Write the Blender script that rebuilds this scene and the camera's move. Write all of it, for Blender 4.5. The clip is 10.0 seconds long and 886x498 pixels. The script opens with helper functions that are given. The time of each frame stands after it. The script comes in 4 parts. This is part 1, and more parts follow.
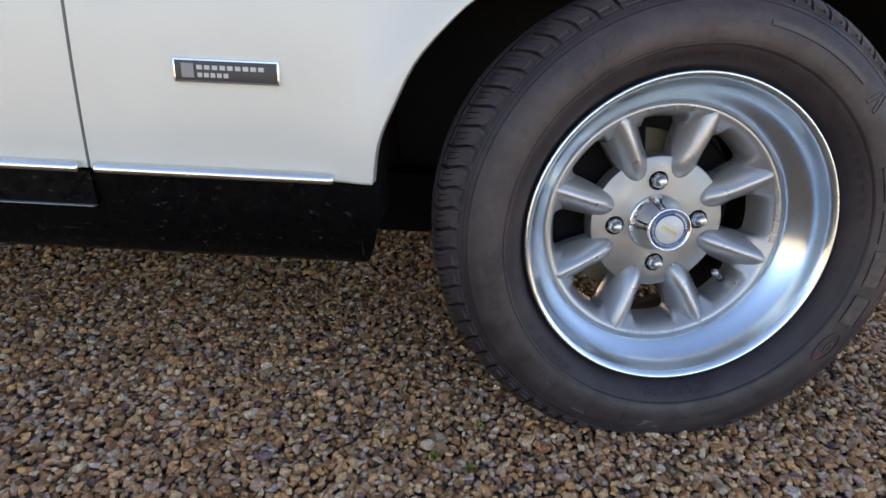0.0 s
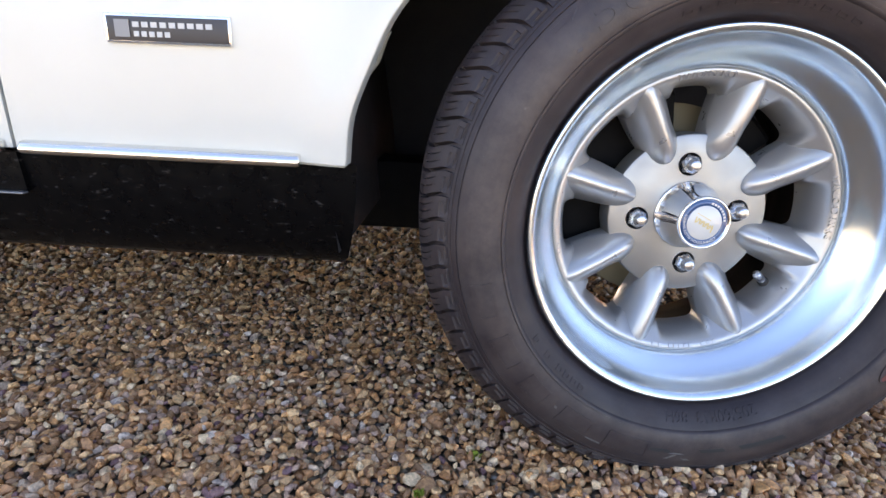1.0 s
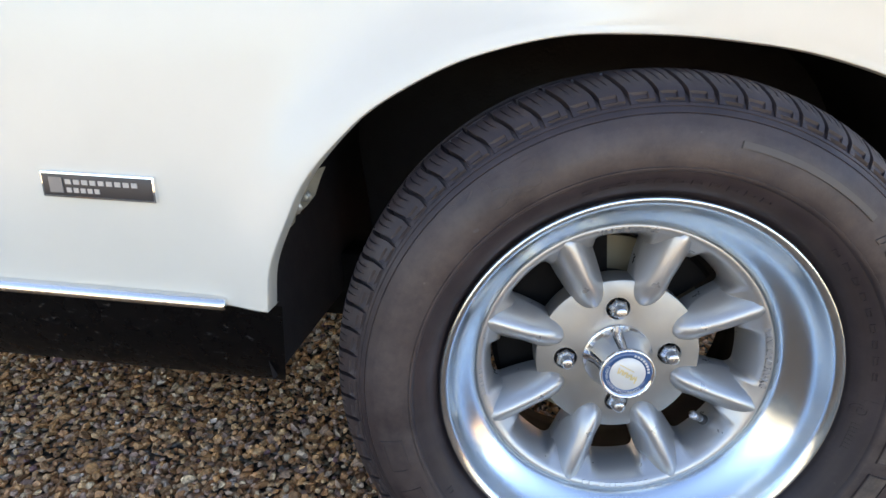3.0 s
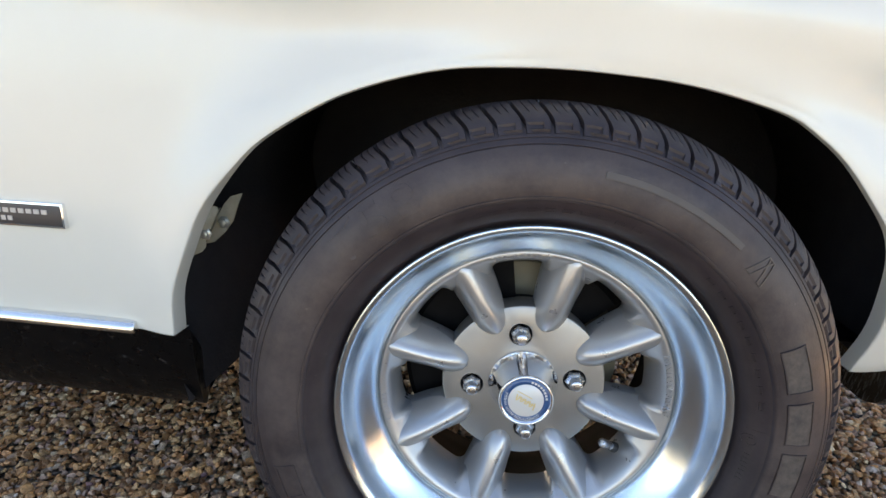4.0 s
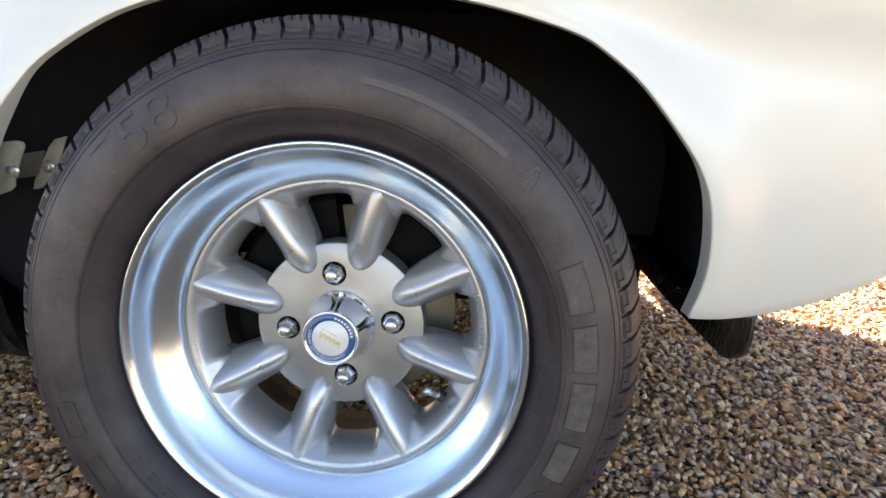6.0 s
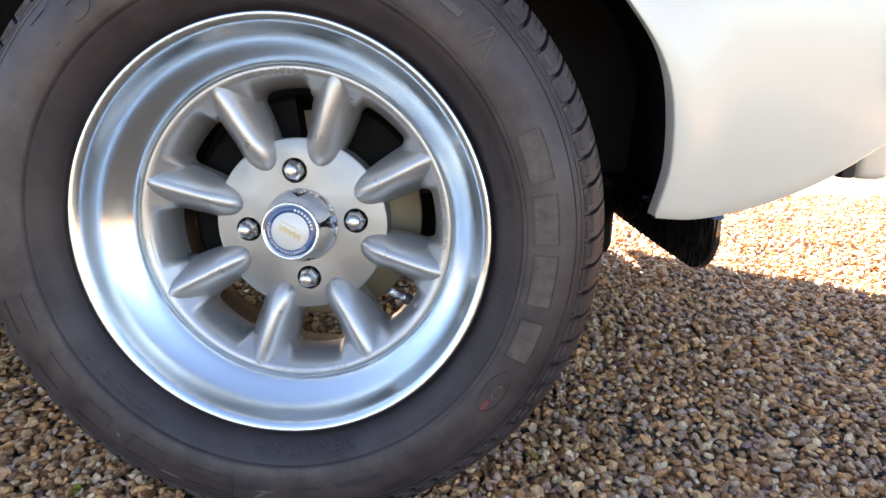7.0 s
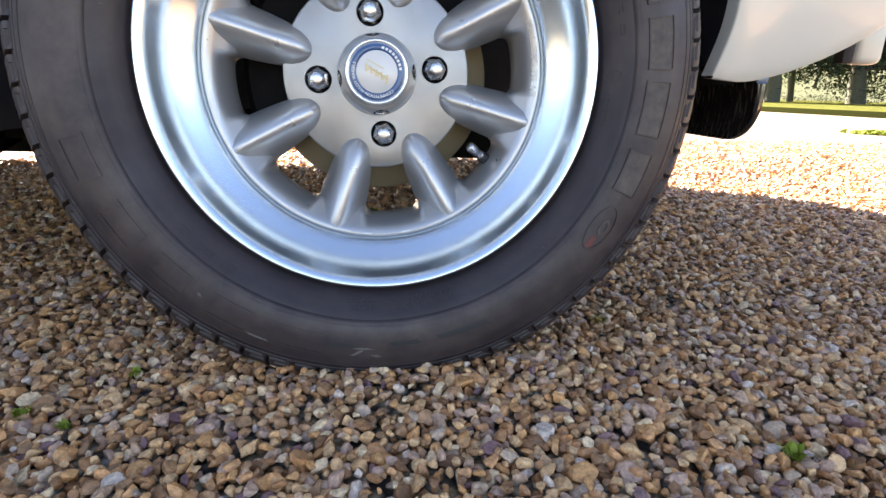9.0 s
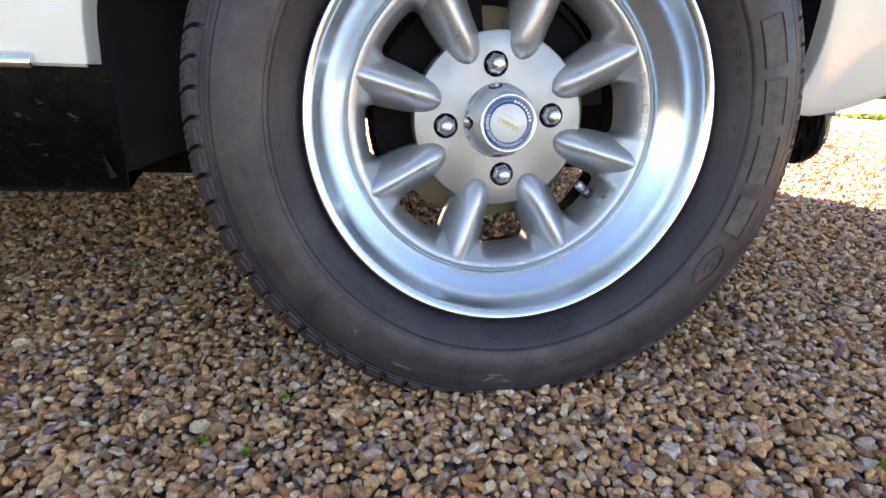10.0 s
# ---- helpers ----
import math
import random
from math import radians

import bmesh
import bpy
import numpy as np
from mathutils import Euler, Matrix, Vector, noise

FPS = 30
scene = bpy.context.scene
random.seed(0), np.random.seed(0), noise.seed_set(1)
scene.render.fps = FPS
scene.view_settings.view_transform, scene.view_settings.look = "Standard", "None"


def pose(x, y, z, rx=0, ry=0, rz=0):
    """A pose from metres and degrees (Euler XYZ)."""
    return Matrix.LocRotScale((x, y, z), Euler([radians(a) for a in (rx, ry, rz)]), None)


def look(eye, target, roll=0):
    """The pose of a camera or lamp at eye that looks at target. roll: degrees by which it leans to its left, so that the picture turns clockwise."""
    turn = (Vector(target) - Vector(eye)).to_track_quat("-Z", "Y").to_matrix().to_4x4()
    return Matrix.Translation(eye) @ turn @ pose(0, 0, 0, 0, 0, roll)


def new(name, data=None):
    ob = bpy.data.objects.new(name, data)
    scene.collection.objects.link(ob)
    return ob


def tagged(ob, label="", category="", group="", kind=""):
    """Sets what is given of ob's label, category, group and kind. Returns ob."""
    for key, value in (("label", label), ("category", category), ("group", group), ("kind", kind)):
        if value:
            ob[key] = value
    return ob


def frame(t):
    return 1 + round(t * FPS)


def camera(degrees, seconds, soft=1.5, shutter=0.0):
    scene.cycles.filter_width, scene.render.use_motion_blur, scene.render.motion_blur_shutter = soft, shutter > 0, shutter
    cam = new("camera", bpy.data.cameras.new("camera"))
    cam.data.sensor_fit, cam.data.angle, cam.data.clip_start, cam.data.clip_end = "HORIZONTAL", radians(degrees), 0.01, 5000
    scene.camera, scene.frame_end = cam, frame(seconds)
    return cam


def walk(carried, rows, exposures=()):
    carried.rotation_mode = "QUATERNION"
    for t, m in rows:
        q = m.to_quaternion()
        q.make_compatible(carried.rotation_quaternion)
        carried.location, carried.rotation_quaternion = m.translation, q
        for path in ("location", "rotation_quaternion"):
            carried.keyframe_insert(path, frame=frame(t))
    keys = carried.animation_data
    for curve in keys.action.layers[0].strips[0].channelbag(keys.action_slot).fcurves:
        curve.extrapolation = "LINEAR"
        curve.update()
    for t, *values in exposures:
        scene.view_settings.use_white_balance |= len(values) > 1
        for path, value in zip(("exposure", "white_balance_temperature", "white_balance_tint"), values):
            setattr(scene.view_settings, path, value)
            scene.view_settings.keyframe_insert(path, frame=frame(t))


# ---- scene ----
cam = camera(79.6, 10.0)
PATH = [
    (0, (-0.259, -0.641, 0.44), (-0.299, 1.249, -0.214), 2.6),
    (0.5, (-0.246, -0.552, 0.4), (-0.302, 1.339, -0.249), 2.5),
    (1, (-0.236, -0.542, 0.399), (-0.321, 1.35, -0.244), 2.4),
    (1.5, (-0.233, -0.532, 0.431), (-0.344, 1.358, -0.215), 2.4),
    (2, (-0.216, -0.518, 0.472), (-0.354, 1.367, -0.183), 2.3),
    (2.5, (-0.191, -0.501, 0.514), (-0.355, 1.38, -0.144), 2.3),
    (2.7, (-0.169, -0.495, 0.529), (-0.354, 1.385, -0.129), 2.2),
    (3.8, (-0.039, -0.485, 0.551), (-0.294, 1.415, -0.021), 1.9),
    (4, (-0.021, -0.482, 0.553), (-0.282, 1.418, -0.016), 1.9),
    (4.5, (0.031, -0.469, 0.549), (-0.246, 1.431, -0.009), 1.8),
    (5, (0.084, -0.461, 0.543), (-0.206, 1.443, 0.004), 1.7),
    (5.5, (0.141, -0.459, 0.518), (-0.16, 1.448, -0.006), 1.6),
    (5.7, (0.157, -0.459, 0.502), (-0.136, 1.454, -0.004), 1.8),
    (6.8, (0.187, -0.471, 0.381), (-0.016, 1.463, -0.085), 1.3),
    (7, (0.196, -0.474, 0.367), (-0.018, 1.456, -0.112), 1.2),
    (7.5, (0.184, -0.482, 0.308), (0.046, 1.456, -0.166), 1.3),
    (8, (0.158, -0.491, 0.268), (0.093, 1.448, -0.221), 1.3),
    (8.5, (0.109, -0.495, 0.251), (0.118, 1.431, -0.287), 1.4),
    (9, (0.043, -0.495, 0.249), (0.121, 1.419, -0.326), 1.4),
    (9.5, (-0.035, -0.5, 0.265), (0.084, 1.402, -0.342), 1.5),
    (10, (-0.091, -0.515, 0.313), (0.04, 1.37, -0.345), 1.6),
]
EXPOSURES = [(0.0, 3.52, 8400, 19), (0.6, 4.13, 8500, 23), (1.2, 4.22, 8500, 22), (2.0, 4.23, 8350, 20), (2.5, 4.12, 8400, 18), (4.0, 3.82, 8650, 15), (5.0, 3.92, 8750, 15), (7.0, 4.07, 8710, 18), (8.0, 3.89, 8510, 17), (9.0, 3.93, 8460, 19), (10.0, 4.06, 8460, 18)]
walk(cam, [(t, look(eye, target, roll)) for t, eye, target, roll in PATH], EXPOSURES)

# ---- world and sun ----
SUN_EL = 30.0                        # degrees
world = bpy.data.worlds.new("sky")
scene.world = world
world.use_nodes = True
wn = world.node_tree.nodes
sky = wn.new("ShaderNodeTexSky")
sky.sky_type = 'NISHITA'
sky.sun_disc = False
sky.sun_elevation = radians(SUN_EL)
TRAVEL = Vector((0.42, -0.907, -math.tan(radians(SUN_EL)))).normalized()
sky.sun_rotation = math.atan2(-TRAVEL.x, -TRAVEL.y)
sky.air_density, sky.dust_density, sky.ozone_density = 0.75, 0.4, 3.0
world.node_tree.links.new(sky.outputs[0], wn["Background"].inputs[0])
wn["Background"].inputs[1].default_value = 0.05
sun_data = bpy.data.lights.new("sun", 'SUN')
sun_data.energy, sun_data.angle, sun_data.color = 5.0, radians(0.55), (1.0, 0.998, 0.985)
sun = new("sun", sun_data)
sun.matrix_world = Matrix.Translation((0, 4, 8)) @ TRAVEL.to_track_quat("-Z", "Y").to_matrix().to_4x4()


# ---- materials ----
def material(name, color, rough=0.5, metal=0.0, coat=0.0, spec=0.5):
    m = bpy.data.materials.new(name)
    m.use_nodes = True
    b = m.node_tree.nodes["Principled BSDF"]
    b.inputs["Base Color"].default_value = (*color, 1)
    b.inputs["Roughness"].default_value = rough
    b.inputs["Metallic"].default_value = metal
    b.inputs["Coat Weight"].default_value = coat
    b.inputs["Coat Roughness"].default_value = 0.06
    b.inputs["Specular IOR Level"].default_value = spec
    return m


def node(m, kind, **values):
    n = m.node_tree.nodes.new(kind)
    for key, value in values.items():
        n.inputs[key].default_value = value
    return n


def link(m, a, b):
    m.node_tree.links.new(a, b)


def shader(m):
    return m.node_tree.nodes["Principled BSDF"]


def ramp(m, fac, stops, constant=False):
    n = m.node_tree.nodes.new("ShaderNodeValToRGB")
    if constant:
        n.color_ramp.interpolation = 'CONSTANT'
    e = n.color_ramp.elements
    while len(e) < len(stops):
        e.new(0.5)
    for k, (p, c) in zip(e, stops):
        k.position = p
        k.color = (*c, 1) if len(c) == 3 else c
    link(m, fac, n.inputs[0])
    return n


def coords(m):
    return m.node_tree.nodes.new("ShaderNodeTexCoord").outputs["Object"]


def noise_of(m, scale, detail=4.0, rough=0.55, vector=None):
    n = node(m, "ShaderNodeTexNoise", Scale=scale, Detail=detail, Roughness=rough)
    link(m, vector or coords(m), n.inputs["Vector"])
    return n.outputs[0]


def bump(m, height, strength, distance):
    n = node(m, "ShaderNodeBump", Strength=strength, Distance=distance)
    link(m, height, n.inputs["Height"])
    link(m, n.outputs[0], shader(m).inputs["Normal"])
    return n


def mix_color(m, fac, a, b):
    n = m.node_tree.nodes.new("ShaderNodeMix")
    n.data_type = 'RGBA'
    if isinstance(fac, float):
        n.inputs[0].default_value = fac
    else:
        link(m, fac, n.inputs[0])
    for value, socket in ((a, n.inputs[6]), (b, n.inputs[7])):
        if isinstance(value, tuple):
            socket.default_value = (*value, 1)
        else:
            link(m, value, socket)
    return n.outputs[2]


def vary_rough(m, scale, lo, hi):
    r = ramp(m, noise_of(m, scale), [(0.3, (lo, lo, lo)), (0.7, (hi, hi, hi))])
    link(m, r.outputs[0], shader(m).inputs["Roughness"])


white_paint = material("white_paint", (0.80, 0.765, 0.69), 0.30, 0, 0.28)
w = noise_of(white_paint, 7.0)
link(white_paint, mix_color(white_paint, ramp(white_paint, w, [(0.35, (0, 0, 0)), (0.75, (1, 1, 1))]).outputs[0],
                            (0.580, 0.575, 0.518), (0.545, 0.539, 0.483)), shader(white_paint).inputs["Base Color"])
bump(white_paint, noise_of(white_paint, 420.0, 2.0), 0.04, 0.0006)

black_paint = material("black_paint", (0.008, 0.008, 0.0085), 0.3, 0, 0.0, 0.12)
splash = node(black_paint, "ShaderNodeMapping", Scale=(55.0, 55.0, 130.0))
link(black_paint, coords(black_paint), splash.inputs[0])
dirt = ramp(black_paint, noise_of(black_paint, 1.6, 4.0, 0.62, splash.outputs[0]), [(0.62, (0, 0, 0)), (0.70, (1, 1, 1))]).outputs[0]
link(black_paint, mix_color(black_paint, dirt, (0.002, 0.002, 0.0023), (0.034, 0.031, 0.030)), shader(black_paint).inputs["Base Color"])
vary_rough(black_paint, 60.0, 0.2, 0.42)

black_under = material("black_under", (0.008, 0.0078, 0.0075), 0.85, 0, 0, 0.15)
link(black_under, mix_color(black_under, noise_of(black_under, 30.0, 6.0), (0.034, 0.031, 0.033), (0.058, 0.053, 0.054)),
     shader(black_under).inputs["Base Color"])
bump(black_under, noise_of(black_under, 180.0), 0.4, 0.002)

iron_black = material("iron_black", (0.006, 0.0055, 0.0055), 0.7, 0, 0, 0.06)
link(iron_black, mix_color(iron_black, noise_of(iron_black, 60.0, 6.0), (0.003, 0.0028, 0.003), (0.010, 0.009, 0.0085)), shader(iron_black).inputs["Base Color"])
chrome = material("chrome", (0.82, 0.82, 0.83), 0.07, 1.0)
vary_rough(chrome, 120.0, 0.04, 0.14)
nut_metal = material("nut_chrome", (0.50, 0.50, 0.51), 0.25, 1.0)
vary_rough(nut_metal, 160.0, 0.2, 0.34)
trim_metal = material("trim_metal", (0.80, 0.79, 0.74), 0.2, 1.0)
vary_rough(trim_metal, 60.0, 0.14, 0.27)
steel = material("steel", (0.45, 0.45, 0.46), 0.28, 1.0)
vary_rough(steel, 300.0, 0.2, 0.4)
dark_steel = material("dark_steel", (0.018, 0.017, 0.016), 0.6, 0.5)

alloy = material("polished_alloy", (0.625, 0.72, 0.785), 0.24, 1.0)
blot = ramp(alloy, noise_of(alloy, 14.0), [(0.35, (0.20, 0.20, 0.20)), (0.7, (0.235, 0.235, 0.235))])
link(alloy, blot.outputs[0], shader(alloy).inputs["Roughness"])

around = alloy.node_tree.nodes.new("ShaderNodeTangent")
around.direction_type, around.axis = 'RADIAL', 'Y'
link(alloy, around.outputs[0], shader(alloy).inputs["Tangent"])
shader(alloy).inputs["Anisotropic"].default_value = 0.75
shader(alloy).inputs["Anisotropic Rotation"].default_value = 0.25

silver = material("silver_paint", (0.46, 0.46, 0.455), 0.42, 0.68)
link(silver, mix_color(silver, noise_of(silver, 25.0, 5.0), (0.438, 0.438, 0.438), (0.372, 0.370, 0.366)), shader(silver).inputs["Base Color"])
bump(silver, noise_of(silver, 700.0, 2.0), 0.10, 0.0008)
vary_rough(silver, 60.0, 0.27, 0.38)
shader(silver).inputs["Coat Weight"].default_value = 0.35
face_alloy = material("machined_face", (0.44, 0.435, 0.425), 0.42, 0.8)
link(face_alloy, mix_color(face_alloy, noise_of(face_alloy, 30.0, 5.0), (0.325, 0.32, 0.31), (0.275, 0.27, 0.258)), shader(face_alloy).inputs["Base Color"])
vary_rough(face_alloy, 40.0, 0.36, 0.5)
bump(face_alloy, noise_of(face_alloy, 900.0, 2.0), 0.06, 0.0006)

rubber = material("tyre_rubber", (0.035, 0.034, 0.034), 0.5, 0, 0, 0.38)
dust = ramp(rubber, noise_of(rubber, 14.0, 8.0, 0.72), [(0.42, (0, 0, 0)), (0.68, (1, 1, 1))]).outputs[0]
speck = ramp(rubber, noise_of(rubber, 130.0, 5.0, 0.7), [(0.68, (0, 0, 0)), (0.76, (1, 1, 1))]).outputs[0]
base = mix_color(rubber, dust, (0.0122, 0.0080, 0.0112), (0.031, 0.0222, 0.0250))
tsep = rubber.node_tree.nodes.new("ShaderNodeSeparateXYZ")
link(rubber, coords(rubber), tsep.inputs[0])
tflat = rubber.node_tree.nodes.new("ShaderNodeCombineXYZ")
link(rubber, tsep.outputs[0], tflat.inputs[0])
link(rubber, tsep.outputs[2], tflat.inputs[1])
trad = rubber.node_tree.nodes.new("ShaderNodeVectorMath")
trad.operation = 'LENGTH'
link(rubber, tflat.outputs[0], trad.inputs[0])
tvec = rubber.node_tree.nodes.new("ShaderNodeCombineXYZ")
link(rubber, trad.outputs["Value"], tvec.inputs[0])
bands = ramp(rubber, noise_of(rubber, 95.0, 3.0, 0.6, tvec.outputs[0]), [(0.35, (0, 0, 0)), (0.65, (1, 1, 1))]).outputs[0]
base = mix_color(rubber, bands, base, mix_color(rubber, 0.22, base, (0.075, 0.058, 0.047)))
belt = ramp(rubber, trad.outputs["Value"], [(0.2085, (0, 0, 0)), (0.2100, (1, 1, 1)), (0.243, (0.8, 0.8, 0.8)), (0.256, (0.15, 0.15, 0.15))]).outputs[0]
patchy = ramp(rubber, noise_of(rubber, 26.0, 6.0, 0.7), [(0.36, (0.1, 0.1, 0.1)), (0.66, (1, 1, 1))]).outputs[0]
soiled = node(rubber, "ShaderNodeMath")
soiled.operation = 'MULTIPLY'
link(rubber, belt, soiled.inputs[0])
link(rubber, patchy, soiled.inputs[1])
base = mix_color(rubber, soiled.outputs[0], base, (0.066, 0.049, 0.044))
link(rubber, mix_color(rubber, speck, base, (0.10, 0.088, 0.075)), shader(rubber).inputs["Base Color"])
vary_rough(rubber, 22.0, 0.40, 0.64)
bump(rubber, noise_of(rubber, 500.0, 4.0), 0.2, 0.0008)
# raised marks, where brown dust clings
rubber_mark = material("dusty_rubber", (0.055, 0.045, 0.040), 0.6, 0, 0, 0.3)
cling = ramp(rubber_mark, noise_of(rubber_mark, 70.0, 6.0, 0.7), [(0.35, (0, 0, 0)), (0.65, (1, 1, 1))]).outputs[0]
link(rubber_mark, mix_color(rubber_mark, cling, (0.046, 0.037, 0.034), (0.100, 0.080, 0.066)), shader(rubber_mark).inputs["Base Color"])
bump(rubber_mark, noise_of(rubber_mark, 500.0, 4.0), 0.2, 0.0008)
rubber_band = material("band_rubber", (0.066, 0.056, 0.050), 0.55, 0, 0, 0.35)
link(rubber_band, mix_color(rubber_band, noise_of(rubber_band, 40.0, 5.0), (0.056, 0.047, 0.043), (0.080, 0.067, 0.058)), shader(rubber_band).inputs["Base Color"])
rubber_plain = material("valve_rubber", (0.02, 0.02, 0.02), 0.6)

disc_metal = material("disc_metal", (0.27, 0.215, 0.135), 0.5, 0.15, 0, 0.3)
vary_rough(disc_metal, 50.0, 0.45, 0.6)
badge_black = material("badge_black", (0.035, 0.03, 0.03), 0.45)
badge_silver = material("badge_silver", (0.40, 0.40, 0.40), 0.4, 0.4)
badge_grey = material("badge_grey", (0.20, 0.20, 0.205), 0.4, 0.4)
cap_white = material("cap_white", (0.55, 0.54, 0.51), 0.3, 0, 0.5)
cap_blue = material("cap_blue", (0.016, 0.066, 0.17), 0.3, 0, 0.5)
cap_gold = material("cap_gold", (0.62, 0.47, 0.22), 0.4)
bolt_zinc = material("bolt_zinc", (0.55, 0.53, 0.46), 0.35, 0.6)
bracket_paint = material("bracket_paint", (0.42, 0.40, 0.33), 0.6)
link(bracket_paint, mix_color(bracket_paint, noise_of(bracket_paint, 120.0, 5.0), (0.40, 0.375, 0.29), (0.24, 0.215, 0.165)),
     shader(bracket_paint).inputs["Base Color"])
glass = material("car_glass", (0.02, 0.025, 0.03), 0.05)
dam_black = material("dam_black", (0.018, 0.017, 0.017), 0.25, 0, 0.4)
stretch = node(dam_black, "ShaderNodeMapping", Scale=(70.0, 70.0, 9.0))
link(dam_black, coords(dam_black), stretch.inputs[0])
chips = ramp(dam_black, noise_of(dam_black, 3.0, 6.0, 0.75, stretch.outputs[0]), [(0.52, (0, 0, 0)), (0.72, (1, 1, 1))]).outputs[0]
link(dam_black, mix_color(dam_black, chips, (0.020, 0.016, 0.013), (0.15, 0.135, 0.115)), shader(dam_black).inputs["Base Color"])
link(dam_black, ramp(dam_black, chips, [(0, (0.2, 0.2, 0.2)), (1, (0.6, 0.6, 0.6))]).outputs[0], shader(dam_black).inputs["Roughness"])
clip_blue = material("clip_blue", (0.035, 0.085, 0.17), 0.2, 0, 0.4)
dam_gloss = material("dam_gloss", (0.014, 0.013, 0.013), 0.16, 0, 0.5)
vary_rough(dam_gloss, 90.0, 0.1, 0.26)
red_mark = material("red_crayon", (0.13, 0.035, 0.03), 0.8)
chalk = material("pale_scuff", (0.11, 0.10, 0.095), 0.8)
link(chalk, mix_color(chalk, noise_of(chalk, 240.0, 5.0, 0.7), (0.045, 0.04, 0.038), (0.18, 0.165, 0.15)), shader(chalk).inputs["Base Color"])

# gravel: colours of the single pebbles
PEBBLES = [(0.000, (0.638, 0.308, 0.120)), (0.130, (0.459, 0.207, 0.085)), (0.250, (0.742, 0.431, 0.208)), (0.360, (0.384, 0.195, 0.092)),
           (0.470, (0.657, 0.369, 0.175)), (0.570, (0.488, 0.297, 0.210)), (0.660, (0.278, 0.127, 0.054)), (0.735, (0.771, 0.541, 0.324)),
           (0.800, (0.530, 0.317, 0.199)), (0.850, (0.674, 0.318, 0.133)), (0.895, (0.214, 0.107, 0.104)), (0.925, (0.447, 0.310, 0.218)),
           (0.945, (0.623, 0.433, 0.292)), (0.978, (0.643, 0.500, 0.398))]
pebble = material("pebble", (0.3, 0.22, 0.15), 0.6, 0, 0, 0.5)
geo = pebble.node_tree.nodes.new("ShaderNodeNewGeometry")
tone = ramp(pebble, geo.outputs["Random Per Island"], PEBBLES, True).outputs[0]
mottle = ramp(pebble, noise_of(pebble, 260.0, 5.0, 0.65), [(0.3, (0.45, 0.45, 0.46)), (0.7, (1.35, 1.31, 1.25))]).outputs[0]
mul = pebble.node_tree.nodes.new("ShaderNodeMix")
mul.data_type, mul.blend_type = 'RGBA', 'MULTIPLY'
mul.inputs[0].default_value = 1.0
link(pebble, tone, mul.inputs[6])
link(pebble, mottle, mul.inputs[7])
link(pebble, mul.outputs[2], shader(pebble).inputs["Base Color"])
vary_rough(pebble, 35.0, 0.30, 0.66)
bump(pebble, noise_of(pebble, 480.0, 5.0, 0.7), 0.5, 0.0016)

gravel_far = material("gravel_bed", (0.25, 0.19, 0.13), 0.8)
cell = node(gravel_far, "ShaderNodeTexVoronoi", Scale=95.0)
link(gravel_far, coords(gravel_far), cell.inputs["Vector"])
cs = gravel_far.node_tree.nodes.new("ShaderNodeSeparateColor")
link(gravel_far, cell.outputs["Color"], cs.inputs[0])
# stones of the drive, paler and greyer than the pebbles: full sun put into colour
SUNLIT_STONES = [(0.000, (0.419, 0.324, 0.199)), (0.250, (0.534, 0.433, 0.273)), (0.470, (0.458, 0.375, 0.248)), (0.660, (0.171, 0.137, 0.099)),
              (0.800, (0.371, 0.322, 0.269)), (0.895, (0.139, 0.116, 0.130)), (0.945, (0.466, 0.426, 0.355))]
ct = ramp(gravel_far, cs.outputs[0], SUNLIT_STONES, True).outputs[0]
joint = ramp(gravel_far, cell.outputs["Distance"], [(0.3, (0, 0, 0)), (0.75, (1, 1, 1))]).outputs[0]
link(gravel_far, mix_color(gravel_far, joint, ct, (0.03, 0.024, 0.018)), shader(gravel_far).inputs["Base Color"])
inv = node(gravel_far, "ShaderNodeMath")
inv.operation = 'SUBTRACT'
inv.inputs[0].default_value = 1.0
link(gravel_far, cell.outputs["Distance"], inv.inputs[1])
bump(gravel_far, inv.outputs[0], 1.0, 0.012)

grass_mat = material("lawn_grass", (0.09, 0.13, 0.03), 1.0, 0, 0, 0.0)
link(grass_mat, mix_color(grass_mat, noise_of(grass_mat, 3.0, 6.0), (0.056, 0.063, 0.018), (0.078, 0.084, 0.026)), shader(grass_mat).inputs["Base Color"])
bump(grass_mat, noise_of(grass_mat, 60.0, 5.0), 0.8, 0.03)
soil_mat = material("soil_edge", (0.028, 0.032, 0.011), 1.0, 0, 0, 0.0)
bark = material("bark", (0.09, 0.075, 0.055), 0.9)
link(bark, mix_color(bark, noise_of(bark, 9.0, 6.0), (0.045, 0.046, 0.030), (0.105, 0.102, 0.066)), shader(bark).inputs["Base Color"])
bump(bark, noise_of(bark, 30.0, 5.0), 0.9, 0.02)
leaf_mat = material("dark_foliage", (0.045, 0.07, 0.03), 1.0, 0, 0, 0.0)
lg = leaf_mat.node_tree.nodes.new("ShaderNodeNewGeometry")
link(leaf_mat, ramp(leaf_mat, lg.outputs["Random Per Island"], [(0, (0.012, 0.022, 0.016)), (0.6, (0.028, 0.042, 0.024)), (1, (0.060, 0.075, 0.036))]).outputs[0],
     shader(leaf_mat).inputs["Base Color"])
wood_mat = material("far_wood", (0.12, 0.12, 0.08), 1.0, 0, 0, 0.0)
link(wood_mat, mix_color(wood_mat, noise_of(wood_mat, 0.9, 8.0, 0.7), (0.030, 0.037, 0.023), (0.085, 0.092, 0.056)), shader(wood_mat).inputs["Base Color"])
